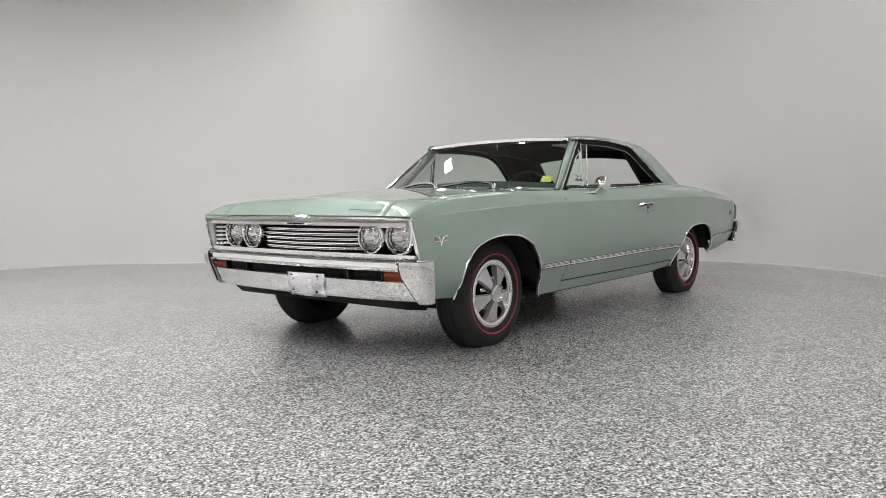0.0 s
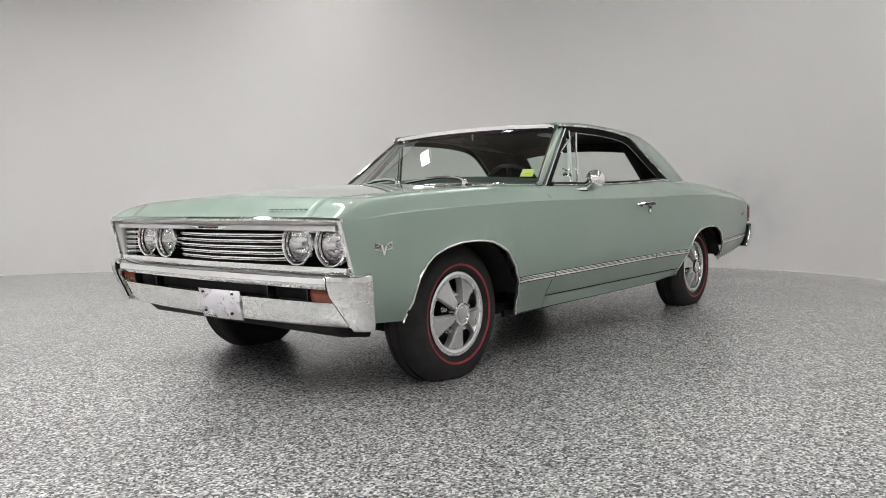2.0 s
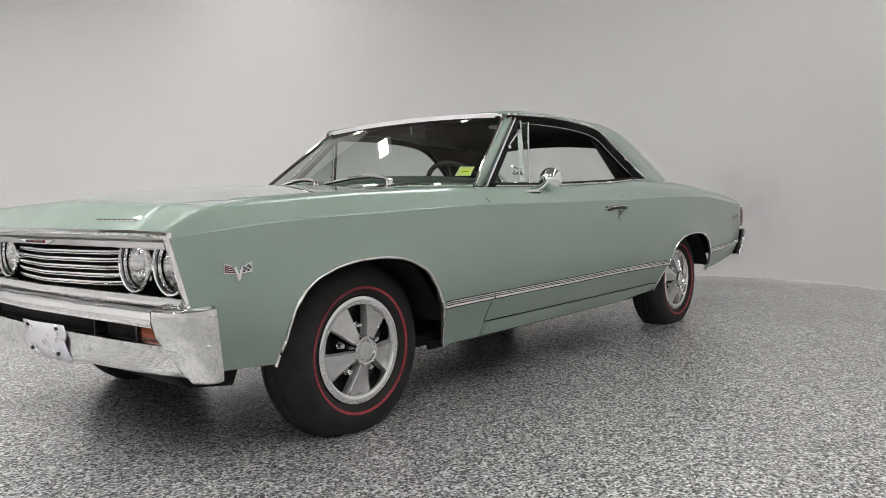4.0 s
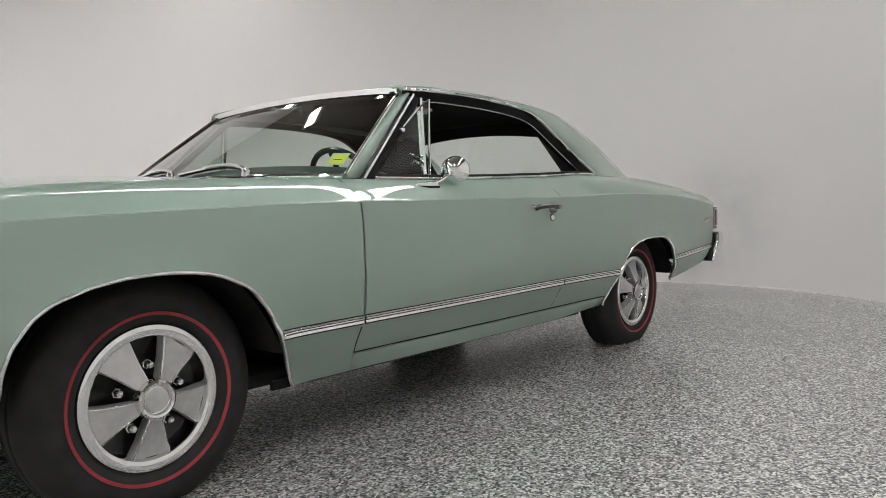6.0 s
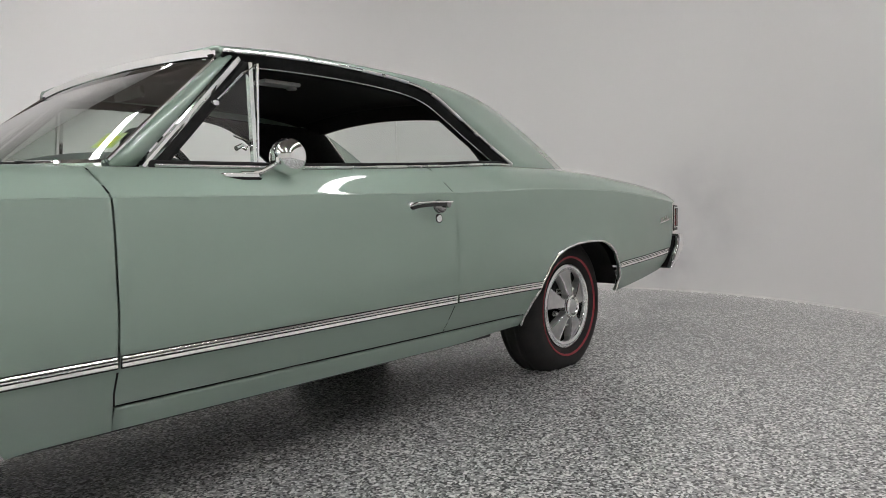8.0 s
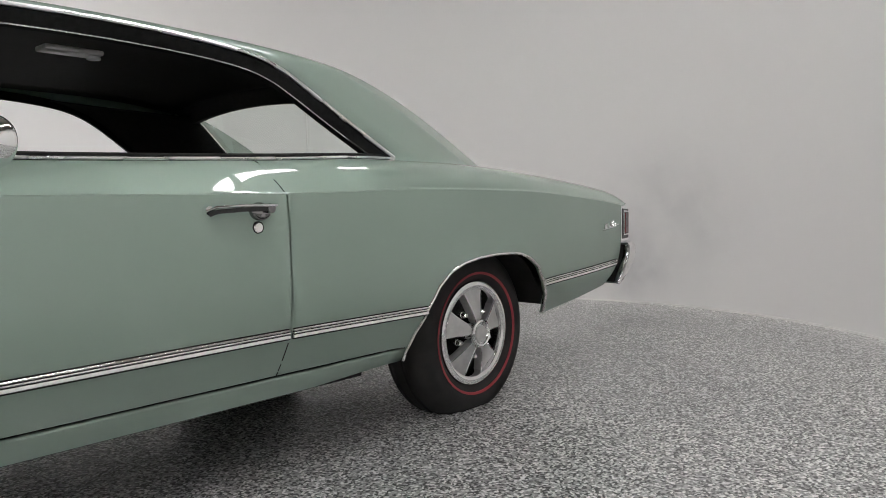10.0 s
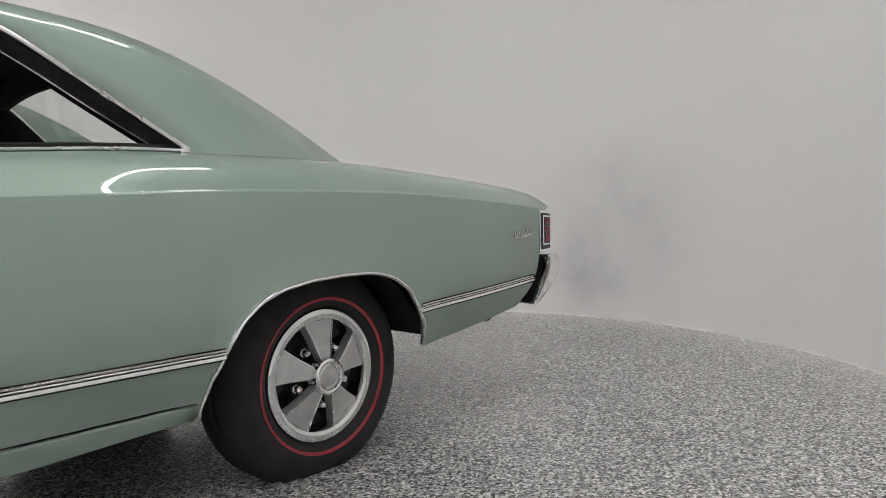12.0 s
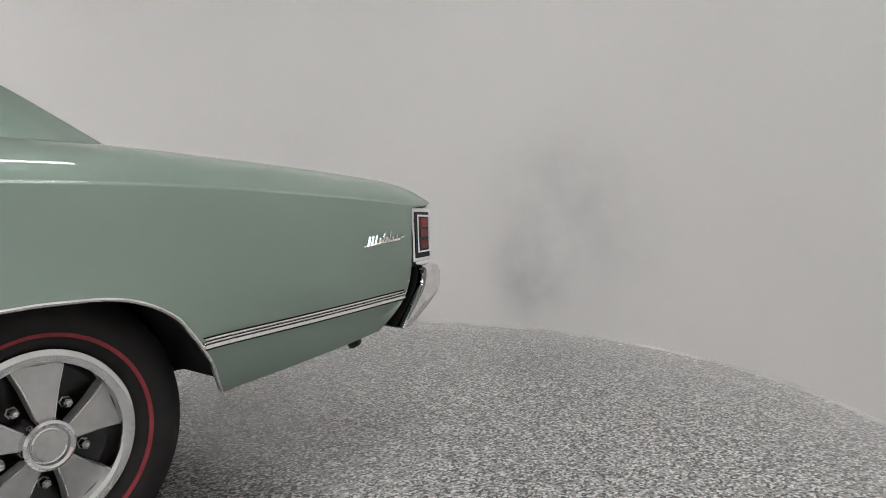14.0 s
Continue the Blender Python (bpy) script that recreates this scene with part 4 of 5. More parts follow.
for s in (-1, 1):
    for x0, x1, owner in ((0.355, 0.687, fenders[s]), (0.698, 1.953, doors[s]), (1.966, 2.522, quarters[s]), (3.25, 3.995, quarters[s])):
        b = side_trim(x0, x1, s)
        strip = part("side_molding", b, TRIM, owner, "ribbed bright side molding")
        line = [Vector((x, s * (flank(x, mold_z(x)) + 0.0018), mold_z(x))) for x in np.linspace(x0, x1, 24)]
        # black strip painted in as the shadow line round the molding
        part("shadow_strip", tube(line, [(-0.003, -0.0165), (0.003, -0.0165), (0.003, 0.0155), (-0.003, 0.0155)]), BLACK, strip, "thin black strip standing for the shadow line round the molding")
        for low, high in ((0.0045, 0.0075),):
            # black strip puts the groove's shade into colour
            part("groove_shade", tube(line, [(0.002, low), (0.0052, low), (0.0052, high), (0.002, high)]), BLACK, strip, "black strip that shades the groove between the ribs")
    for arch, owner, cx in ((FRONT_ARCH, fenders[s], -0.04), (REAR_ARCH, quarters[s], 2.85)):
        pts = [Vector((x, s * (flank(x, z) + 0.003), z)) for x, z in arch_columns(arch, 56)]
        # thin bright rolled lip
        part("arch_molding", tube(pts, round_profile(0.0055, 8), up=(0, s, 0)), TRIM, owner, "bright wheel-opening molding")
        # black wheelhouse behind the opening
        rows = [[Vector((x, s * y, z)) for y in (0.872, 0.75, 0.45)] for x, z in [(p[0] + (p[0] - cx) * 0.012, p[1] + 0.008) for p in arch_columns(arch, 40)] if z > 0.36]
        part("wheelhouse", sheet(rows), BLACK, car)
        bm = bmesh.new()
        bm.faces.new([bm.verts.new((x, s * 0.45, z)) for x, z in arch_columns(arch, 40)])
        part("wheelhouse_wall", bm, BLACK, car)
    # backing behind the panel gaps
    for gap, lo in ((front_gap, 0.26), (rear_gap, 0.33)):
        rows = []
        for z in np.linspace(lo, 0.9, 14):
            x = gap(z)
            y = flank(x, z) if z < crease(x) else side_point(x, 0.72 + 0.28 * min(1, (z - crease(x)) / max(0.01, top_z(x) - crease(x))), 0.3).y
            rows.append([Vector((x - 0.03, s * (y - 0.0135), z)), Vector((x + 0.03, s * (y - 0.0135), z))])
        part("gap_backing", sheet(rows), BLACK, car)
    # door handle and lock
    d = doors[s]
    y = flank(1.8, 0.8)
    grip = tube([Vector((1.705, s * (y + 0.012), 0.797)), Vector((1.72, s * (y + 0.026), 0.806)), Vector((1.8, s * (y + 0.03), 0.809)), Vector((1.9, s * (y + 0.028), 0.808))], round_profile(0.008, 10, 0.55))
    part("door_handle", grip, CHROME, d, "chrome door handle")
    # black tube stands for the shade under the grip
    part("grip_shade", tube([Vector((1.708, s * (y + 0.014), 0.7875)), Vector((1.725, s * (y + 0.026), 0.7955)), Vector((1.8, s * (y + 0.031), 0.7995)), Vector((1.87, s * (y + 0.028), 0.799))], [(-0.006, -0.006), (0.006, -0.006), (0.006, 0.005), (-0.006, 0.005)]), GLOSS_BLACK, d)
    # black disc stands for the shade in the finger hollow
    part("hollow_shade", lathe([(0.0, -0.0095), (0.017, -0.0105), (0.0235, -0.009), (0.0, -0.006)], 24, pose(1.868, s * (y + 0.004), 0.79) @ pose(0, 0, 0, 0, 0, 0 if s < 0 else 180) @ Matrix.Diagonal((1, 1, 0.75, 1))), GLOSS_BLACK, d, "black disc standing for the shaded finger hollow")
    part("handle_base", lathe([(0.0, -0.012), (0.018, -0.012), (0.03, -0.006), (0.034, 0.004), (0.0, 0.004)], 24, pose(1.868, s * (y + 0.004), 0.792) @ pose(0, 0, 0, 0, 0, 0 if s < 0 else 180) @ Matrix.Diagonal((1, 1, 0.75, 1))), DARK_CHROME, d, "chrome handle base, its dark reflections put into the colour")
    part("push_button", lathe([(0.0, -0.026), (0.012, -0.026), (0.0135, -0.022), (0.0135, 0.0), (0.0, 0.0)], 20, pose(1.885, s * (y + 0.006), 0.8) @ pose(0, 0, 0, 0, 0, 0 if s < 0 else 180)), DARK_CHROME, d)
    part("handle_foot", lathe([(0.0, -0.01), (0.012, -0.009), (0.015, 0.004), (0.0, 0.004)], 16, pose(1.712, s * (y + 0.004), 0.797) @ pose(0, 0, 0, 0, 0, 0 if s < 0 else 180)), CHROME, d)
    yl = flank(1.858, 0.75)
    part("door_lock", lathe([(0.0, -0.006), (0.012, -0.0055), (0.0155, -0.002), (0.0155, 0.004), (0.0, 0.004)], 24, pose(1.858, s * yl, 0.75) @ pose(0, 0, 0, 0, 0, 0 if s < 0 else 180)), TRIM, d, "round lock cylinder")
    # black ring round the lock cylinder
    part("lock_ring", lathe([(0.0, -0.003), (0.0164, -0.003), (0.017, 0.003), (0.0, 0.003)], 24, pose(1.858, s * yl, 0.75) @ pose(0, 0, 0, 0, 0, 0 if s < 0 else 180)), BLACK, d)

# vent windows: post, frame and pane; the driver's one is swung open
for s in (-1, 1):
    post = [Vector((1.25, s * 0.7, 0.925)), Vector((1.262, s * 0.672, 1.253))]
    part("vent_post", tube(post, [(-0.009, -0.007), (0.009, -0.007), (0.01, 0), (0.009, 0.007), (-0.009, 0.007)], up=(1, 0, 0)), CHROME, car, "chrome vent window post")
    tri = [Vector((0.94, s * 0.735, 0.94)), Vector((1.232, s * 0.702, 0.937)), Vector((1.245, s * 0.676, 1.24)), Vector((1.2, s * 0.68, 1.205))]
    swing = Matrix.Translation((1.11, s * 0.71, 0)) @ Matrix.Rotation(radians(-s * -24 if s < 0 else 0), 4, "Z") @ Matrix.Translation((-1.11, -s * 0.71, 0))
    tri = [swing @ p for p in tri]
    wing = part("vent_window", tube(tri, round_profile(0.0055, 8), up=(0, 1, 0), closed=True), CHROME, car, "chrome-framed vent window" + (", swung open" if s < 0 else ""))
    bm = bmesh.new()
    bm.faces.new([bm.verts.new(p) for p in tri])
    bmesh.ops.recalc_face_normals(bm, faces=bm.faces)
    pane = part("vent_pane", bm, CLEAR, wing)
    pane.visible_shadow = False
    part("vent_latch", tube([Vector((1.2, s * 0.68, 0.985)), Vector((1.225, s * 0.672, 0.995)), Vector((1.24, s * 0.68, 0.985))], round_profile(0.008, 8)), CHROME, wing)
    part("vent_handle", tube([Vector((1.2, s * 0.67, 1.025)), Vector((1.245, s * 0.675, 1.01))], round_profile(0.004, 8)), CHROME, wing)
    part("vent_pivot", block((1.1, min(s * 0.7, s * 0.722), 1.104), (1.12, max(s * 0.7, s * 0.722), 1.12), 0.005), CHROME, wing)

# outside mirror on the driver's door
mirror = part("door_mirror", lathe([(0.0, -0.048), (0.022, -0.046), (0.042, -0.034), (0.055, -0.012), (0.057, 0.0), (0.055, 0.006), (0.05, 0.007), (0.0, 0.005)], 32, pose(1.26, -0.852, 0.952) @ pose(0, 0, 0, 0, 0, -62)), CHROME, car, "round chrome door mirror")
part("mirror_arm", tube(path([(1.1, -0.842, 0.899), (1.15, -0.848, 0.902), (1.2, -0.85, 0.922), (1.245, -0.852, 0.95)], 14), round_profile(0.0075, 8)), CHROME, mirror)
foot = [(1.035, -0.84), (1.05, -0.85), (1.1, -0.858), (1.15, -0.858), (1.17, -0.846), (1.15, -0.826), (1.1, -0.822), (1.05, -0.83)]
part("mirror_base", prism(foot, 2, 0.888, 0.901, 0.004), CHROME, mirror)
part("base_gasket", prism([(1.1 + (x - 1.1) * 1.06, -0.842 + (y + 0.842) * 1.2) for x, y in foot], 2, 0.882, 0.889), BLACK, mirror)
part("mirror_clamp", block((1.205, -0.866, 0.93), (1.228, -0.842, 0.95), 0.005), CHROME, mirror)

# fender badge: crossed flags over a V
yb = flank(-0.59, 0.66) + 0.002
badge = part("fender_badge", prism([(-0.606, 0.672), (-0.596, 0.672), (-0.588, 0.648), (-0.58, 0.672), (-0.57, 0.672), (-0.584, 0.627), (-0.592, 0.627)], 1, -yb - 0.005, -yb + 0.003, 0.001, 1), CHROME, fenders[-1], "small chrome V badge with flags")
for k, (side, m) in enumerate(((-1, BADGE_RED), (1, SPOKE))):
    # each flag narrows and dips towards the V
    def on_flag(u, v):
        return (-0.588 + side * (0.013 + 0.034 * u), 0.66 + 0.008 * u + (v - 0.5) * (0.016 + 0.008 * u))
    cloth = [on_flag(u, v) for u, v in ((0, 0), (1, 0), (1, 1), (0, 1))]
    part("badge_flag", prism(cloth, 1, -yb - 0.004, -yb + 0.003), m, badge)
    rim_line = [on_flag(u, v) for u, v in ((-0.08, -0.16), (1.08, -0.16), (1.08, 1.16), (-0.08, 1.16))]
    part("badge_flag_edge", prism(rim_line, 1, -yb - 0.0025, -yb + 0.003), CHROME, badge)
    for r in range(3):
        if k == 0:
            bar = [on_flag(u, v) for u, v in ((0.05, 0.22 + 0.28 * r), (0.95, 0.22 + 0.28 * r), (0.95, 0.28 + 0.28 * r), (0.05, 0.28 + 0.28 * r))]
            part("flag_stripe", prism(bar, 1, -yb - 0.0048, -yb + 0.002), CHROME, badge)
        else:
            for c in range(2):
                u0, v0 = 0.05 + 0.45 * c + 0.2 * (r % 2), 0.06 + 0.31 * r
                check = [on_flag(u, v) for u, v in ((u0, v0), (u0 + 0.22, v0), (u0 + 0.22, v0 + 0.26), (u0, v0 + 0.26))]
                part("flag_check", prism(check, 1, -yb - 0.0048, -yb + 0.002), GLOSS_BLACK, badge)
yb = flank(-0.59, 0.66) + 0.002
part("fender_badge", prism([(-0.606, 0.672), (-0.596, 0.672), (-0.588, 0.648), (-0.58, 0.672), (-0.57, 0.672), (-0.584, 0.627), (-0.592, 0.627)], 1, yb - 0.003, yb + 0.005, 0.001, 1), CHROME, fenders[1], "small chrome V badge")

# script nameplate on the quarter panel, drawn as plain slanted strokes on a bar
for s in (-1, 1):
    def ny(x, z):
        return s * (flank(x, z) + 0.004)
    base = [Vector((x, ny(x, z), z)) for x, z in ((3.806, 0.662), (3.83, 0.664), (3.87, 0.668), (3.92, 0.672), (3.96, 0.675), (3.975, 0.677))]
    script = part("nameplate", tube(base, round_profile(0.003, 6)), CHROME, quarters[s], "chrome script nameplate on the quarter panel")
    for x, h in ((3.828, 0.026), (3.842, 0.026), (3.858, 0.026), (3.878, 0.014), (3.893, 0.028), (3.908, 0.014), (3.922, 0.03), (3.94, 0.014), (3.958, 0.013)):
        z = 0.664 + (x - 3.82) * 0.09
        part("script_stroke", tube([Vector((x, ny(x, z), z)), Vector((x + 0.35 * h, ny(x, z + h), z + h))], round_profile(0.0032, 6), up=(0, 1, 0)), CHROME, script)
    part("script_tail", tube([Vector((3.98, ny(3.98, 0.682), 0.68)), Vector((4.0, ny(4.0, 0.682), 0.683))], round_profile(0.003, 6)), CHROME, script)

# ---- front end ----
GRILLE_LINE = smooth([0, 0.2, 0.36, 0.44, 0.74, 0.8, 0.86], [-0.8, -0.775, -0.745, -0.66, -0.66, -0.71, -0.76])


def face_x(y):
    return GRILLE_LINE(abs(y)) + 0.022


YS = list(np.linspace(-0.86, 0.86, 45))
grille = part("grille", sheet([[Vector((face_x(y) + 0.05, y, 0.56)), Vector((face_x(y) + 0.05, y, 0.76))] for y in YS], (-1, 0, 0)), BLACK, car, "black grille backing", thick=0.01)
part("grille_header", tube([Vector((-0.794 + 0.02 * abs(y) / 0.86, 0.97 * y, 0.745)) for y in YS], [(0.03, -0.012), (-0.012, -0.012), (-0.016, -0.009), (-0.016, 0.008), (0.0, 0.014), (0.0, 0.028), (0.03, 0.028)]), ARGENT, grille, "argent silver band over the grille")
for z in (0.71, 0.684, 0.658, 0.632, 0.606):
    part("grille_bar", tube([Vector((face_x(y), y, z)) for y in YS], [(0.016, -0.004), (-0.003, -0.0038), (-0.004, 0.0), (-0.003, 0.0038), (0.016, 0.004)]), CHROME, grille)
    part("grille_bar", tube([Vector((face_x(y) + 0.004, y, z - 0.0085)) for y in YS], [(0.006, -0.0016), (-0.002, -0.0016), (-0.002, 0.0016), (0.006, 0.0016)]), CHROME, grille)
part("grille_sill", tube([Vector((-0.782 + 0.04 * abs(y) / 0.86, y, 0.577)) for y in YS], [(-0.02, -0.01), (0.012, -0.01), (0.012, 0.006), (-0.02, 0.01)]), TRIM, grille)
emblem = part("grille_emblem", prism([(-0.2, 0.751), (0.14, 0.751), (0.09, 0.742), (0.05, 0.734), (-0.11, 0.734), (-0.15, 0.742)], 0, -0.816, -0.798, 0.002, 1), CHROME, grille, "thin winged grille emblem")
for k in range(9):
    y = 0.04 - 0.0165 * k
    part("emblem_bar", block((-0.821, y - 0.0045, 0.7385), (-0.814, y + 0.0045, 0.7475)), GLOSS_BLACK if k < 2 or k == 3 else RED, emblem)

for s in (-1, 1):
    # fender's front edge, the chrome frame round the lamps
    part("fender_edge_molding", tube([Vector((-0.758 + nose(z), s * (flank(-0.77, z) - 0.004), z)) for z in np.linspace(0.56, 0.775, 8)], [(-0.006, -0.005), (0.006, -0.005), (0.008, 0.0), (0.006, 0.005), (-0.006, 0.005)], up=(1, 0, 0)), CHROME, fenders[s])
    part("fender_front_return", sheet([[Vector((-0.751 + nose(z), s * (flank(-0.77, z) - 0.016), z)), Vector((-0.738, s * 0.862, z))] for z in np.linspace(0.555, 0.775, 6)], (-1, 0, 0)), ARGENT, fenders[s], thick=0.006)
    for y0 in (0.525, 0.722):
        at = pose(-0.67 if y0 < 0.6 else -0.66, s * (y0 - 0.012), 0.671, 0, 0, -90) @ Matrix.Diagonal((1.06, 1, 1.06, 1))
        lamp = part("headlight", lathe([(0.08, 0.03), (0.089, 0.0), (0.093, -0.03), (0.0925, -0.04), (0.089, -0.047), (0.084, -0.05), (0.0795, -0.048), (0.077, -0.043), (0.0765, -0.03), (0.074, 0.0)], 48, at), CHROME, car, "round sealed-beam headlight in a chrome bezel")
        part("bezel_gap", lathe([(0.0775, -0.041), (0.0735, -0.037), (0.0725, -0.02)], 40, at), BLACK, lamp, "dark gap round the sealed beam")
        part("retaining_ring", lathe([(0.0735, -0.034), (0.0725, -0.039), (0.0695, -0.0395), (0.0685, -0.03)], 40, at), CHROME, lamp)
        part("reflector", lathe([(0.07, -0.022), (0.06, -0.004), (0.044, 0.012), (0.024, 0.022), (0.012, 0.025), (0.0, 0.025)], 40, at), REFLECTOR, lamp, "silver reflector bowl")
        part("bulb_cap", lathe([(0.0, -0.012), (0.009, -0.008), (0.012, 0.006), (0.0, 0.02)], 16, at), SPOKE, lamp)
        glass = part("lens", lathe([(0.0, -0.038), (0.02, -0.037), (0.04, -0.034), (0.058, -0.029), (0.0695, -0.022)], 40, at), LENS, lamp, "clear fluted lens")
        glass.visible_shadow = False
        # short bright bracket that bridges the two bezels at the top
    part("bezel_bridge", block((-0.725, min(s * 0.585, s * 0.645), 0.722), (-0.7, max(s * 0.585, s * 0.645), 0.745), 0.006), CHROME, car, "chrome bracket between two headlights")

# front bumper
def bump_x(y, z):
    a = abs(y)
    lean = (0.02 + 0.085 * min(1.0, a / 0.85) ** 4) * max(0, (0.5 - z) / 0.15)
    return -0.858 + 0.036 * min(1.0, a / 0.8) ** 1.1 + lean


YB = list(np.linspace(-0.82, 0.82, 41))
bar = lambda levels: sheet([[Vector((bump_x(y, z) + d, y * (1 + 0.055 * max(0, (0.5 - z) / 0.16)), z)) for d, z in levels] for y in YB], (-1, 0, 0))
bumper = part("front_bumper", bar([(0.11, 0.575), (0.06, 0.572), (0.022, 0.562), (0.004, 0.548), (0.0, 0.536), (0.002, 0.515), (0.012, 0.504), (0.05, 0.5)]), CHROME, car, "chrome front bumper, lightly pitted", thick=0.006)
part("bumper_lower_bar", bar([(0.07, 0.458), (0.018, 0.456), (0.005, 0.449), (0.004, 0.42), (0.004, 0.385), (0.01, 0.356), (0.022, 0.345), (0.07, 0.343)]), OLD_CHROME, bumper, "pitted chrome lower bar", thick=0.006)
part("bumper_slot", sheet([[Vector((bump_x(y, 0.48) + 0.06, y, 0.44)), Vector((bump_x(y, 0.48) + 0.06, y, 0.52))] for y in YB], (-1, 0, 0)), BLACK, bumper, "dark slot between the bumper bars", thick=0.005)
for s in (-1, 1):
    for y in (0.44, 0.675):
        part("slot_divider", block((bump_x(y, 0.48) + 0.02, s * y - 0.004, 0.455), (bump_x(y, 0.48) + 0.07, s * y + 0.004, 0.505)), GLOSS_BLACK, bumper)
    part("turn_signal", sheet([[Vector((bump_x(y, 0.48) + 0.03, s * y, 0.452)), Vector((bump_x(y, 0.48) + 0.022, s * y, 0.48)), Vector((bump_x(y, 0.48) + 0.03, s * y, 0.506))] for y in np.linspace(0.685, 0.815, 8)], (-1, 0, 0)), AMBER, bumper, "amber turn signal lens in the slot", thick=0.008)
    # wing: wraps round the corner, tapering towards its foot
    rows = []
    for z, d in ((0.566, 0.05), (0.566, 0.02), (0.557, 0.004), (0.535, 0), (0.48, 0), (0.42, 0), (0.36, 0), (0.338, 0.004), (0.332, 0.02)):
        f = max(0, (0.55 - z) / 0.21)
        fx, rx = bump_x(0.8, z) + d * 0.8, -0.69 + 0.03 * f
        side = 0.938 - 0.02 * f - d * 0.7
        inn = 0.815 + 0.045 * max(0, (0.5 - z) / 0.16)
        row = [Vector((fx + 0.06, s * (inn - 0.003), z)), Vector((fx + 0.012, s * inn, z)), Vector((fx - 0.012, s * (inn + 0.006), z)), Vector((fx - 0.002, s * (inn * 0.5 + 0.885 * 0.5), z)), Vector((fx + 0.003, s * 0.887, z)),
               Vector((fx + 0.012, s * (0.908 - 0.006 * f - d * 0.3), z)), Vector((fx + 0.3 * (rx - fx), s * (side - 0.006), z)), Vector((fx + 0.6 * (rx - fx), s * side, z)), Vector((rx, s * (side - 0.008), z)), Vector((rx + 0.004, s * (side - 0.04), z))]
        rows.append(row)
    part("bumper_wing", sheet(rows, (-1, s, 0)), OLD_CHROME, bumper, "chrome bumper wing round the corner", thick=0.005, sharp=38)
    # dark joint between the wing and the bars
    seam = [Vector((bump_x(0.8, z) - 0.004, s * (0.814 + 0.045 * max(0, (0.5 - z) / 0.16)), z)) for z in (0.553, 0.52, 0.48, 0.44, 0.4, 0.36)]
    part("wing_joint", tube(seam, round_profile(0.0045, 6), up=(1, 0, 0)), BLACK, bumper)
    part("bumper_wing_top", sheet([[Vector((x, s * y0, 0.566)), Vector((x, s * y1, 0.565))] for x, y0, y1 in ((-0.785, 0.78, 0.875), (-0.75, 0.79, 0.9), (-0.72, 0.82, 0.902), (-0.69, 0.84, 0.895))], (0, 0, 1)), OLD_CHROME, bumper, thick=0.004)
    part("bumper_bolt", lathe([(0.0, -0.006), (0.008, -0.005), (0.01, 0.002)], 12, pose(-0.72, s * 0.929, 0.45, 0, 0, -8 if s < 0 else -172)), CHROME, bumper)
# bare plate on the lower bar
rows = []
for y in np.linspace(-0.285, 0.0, 9):
    sag = 0.004 * math.sin(14 * y)
    rows.append([Vector((bump_x(y, z) - 0.006 + d + sag, y + 0.1 * (0.47 - z), z)) for d, z in ((-0.002, 0.47), (0.004, 0.44), (-0.006, 0.41), (0.0, 0.385), (0.008, 0.36), (0.014, 0.336))])
plate = part("plate_bracket", sheet(rows, (-1, 0, 0)), PLATE, bumper, "bare crinkled plate blank with four bolts", thick=0.002)
for y, z in ((-0.235, 0.455), (-0.03, 0.455), (-0.215, 0.365), (-0.03, 0.368)):
    part("plate_bolt", lathe([(0.0, -0.008), (0.006, -0.007), (0.007, 0.002)], 10, pose(bump_x(y, z) - 0.004, y, z, 0, 0, -90)), GLOSS_BLACK, plate)
part("front_valance", prism([(-0.74, 0.36), (-0.66, 0.285), (-0.5, 0.262), (-0.46, 0.36), (-0.66, 0.4)], 1, -0.72, 0.72, 0.01), BLACK, car)
part("crossmember", prism([(-0.12, 0.2), (0.16, 0.18), (0.2, 0.27), (-0.16, 0.28)], 1, -0.5, 0.5, 0.02), BLACK, car)
part("radiator_support", block((-0.58, -0.78, 0.36), (-0.54, 0.78, 0.76)), BLACK, car)

# wipers: a curved arm with its blade, lying along the foot of the glass
for y0, y1 in ((-0.37, 0.07), (0.13, 0.52)):
    def rest(f, lift=0.0):
        y = y0 + (y1 - y0) * f
        climb = 0.015 + 0.075 * math.sin(math.pi * min(1.0, f ** 0.75))
        return ws_base(y).lerp(ws_top(0.82 * y), climb) + Vector((-0.012, 0, 0.011)) * (1 + lift)
    arm = [rest(k / 12, 0.5) for k in range(9)]
    wiper = part("wiper", tube(arm, [(-0.008, -0.003), (0.008, -0.003), (0.006, 0.004), (0.0, 0.006), (-0.006, 0.004)]), CHROME, car, "bright curved windshield wiper arm")
    part("wiper_bridge", tube([rest(k / 14, 0.15) for k in range(2, 15)], [(-0.0045, -0.003), (0.0045, -0.003), (0.003, 0.004), (-0.003, 0.004)]), TRIM, wiper)
    part("wiper_rubber", tube([rest(k / 14, -0.35) for k in range(2, 15)], [(-0.003, -0.005), (0.003, -0.005), (0.003, 0.005), (-0.003, 0.005)]), BLACK, wiper)
    part("wiper_hub", lathe([(0.0, -0.012), (0.013, -0.01), (0.017, 0.006), (0.017, 0.03)], 14, Matrix.Translation(rest(0, 0.3)) @ pose(0, 0, 0, -90)), CHROME, wiper)

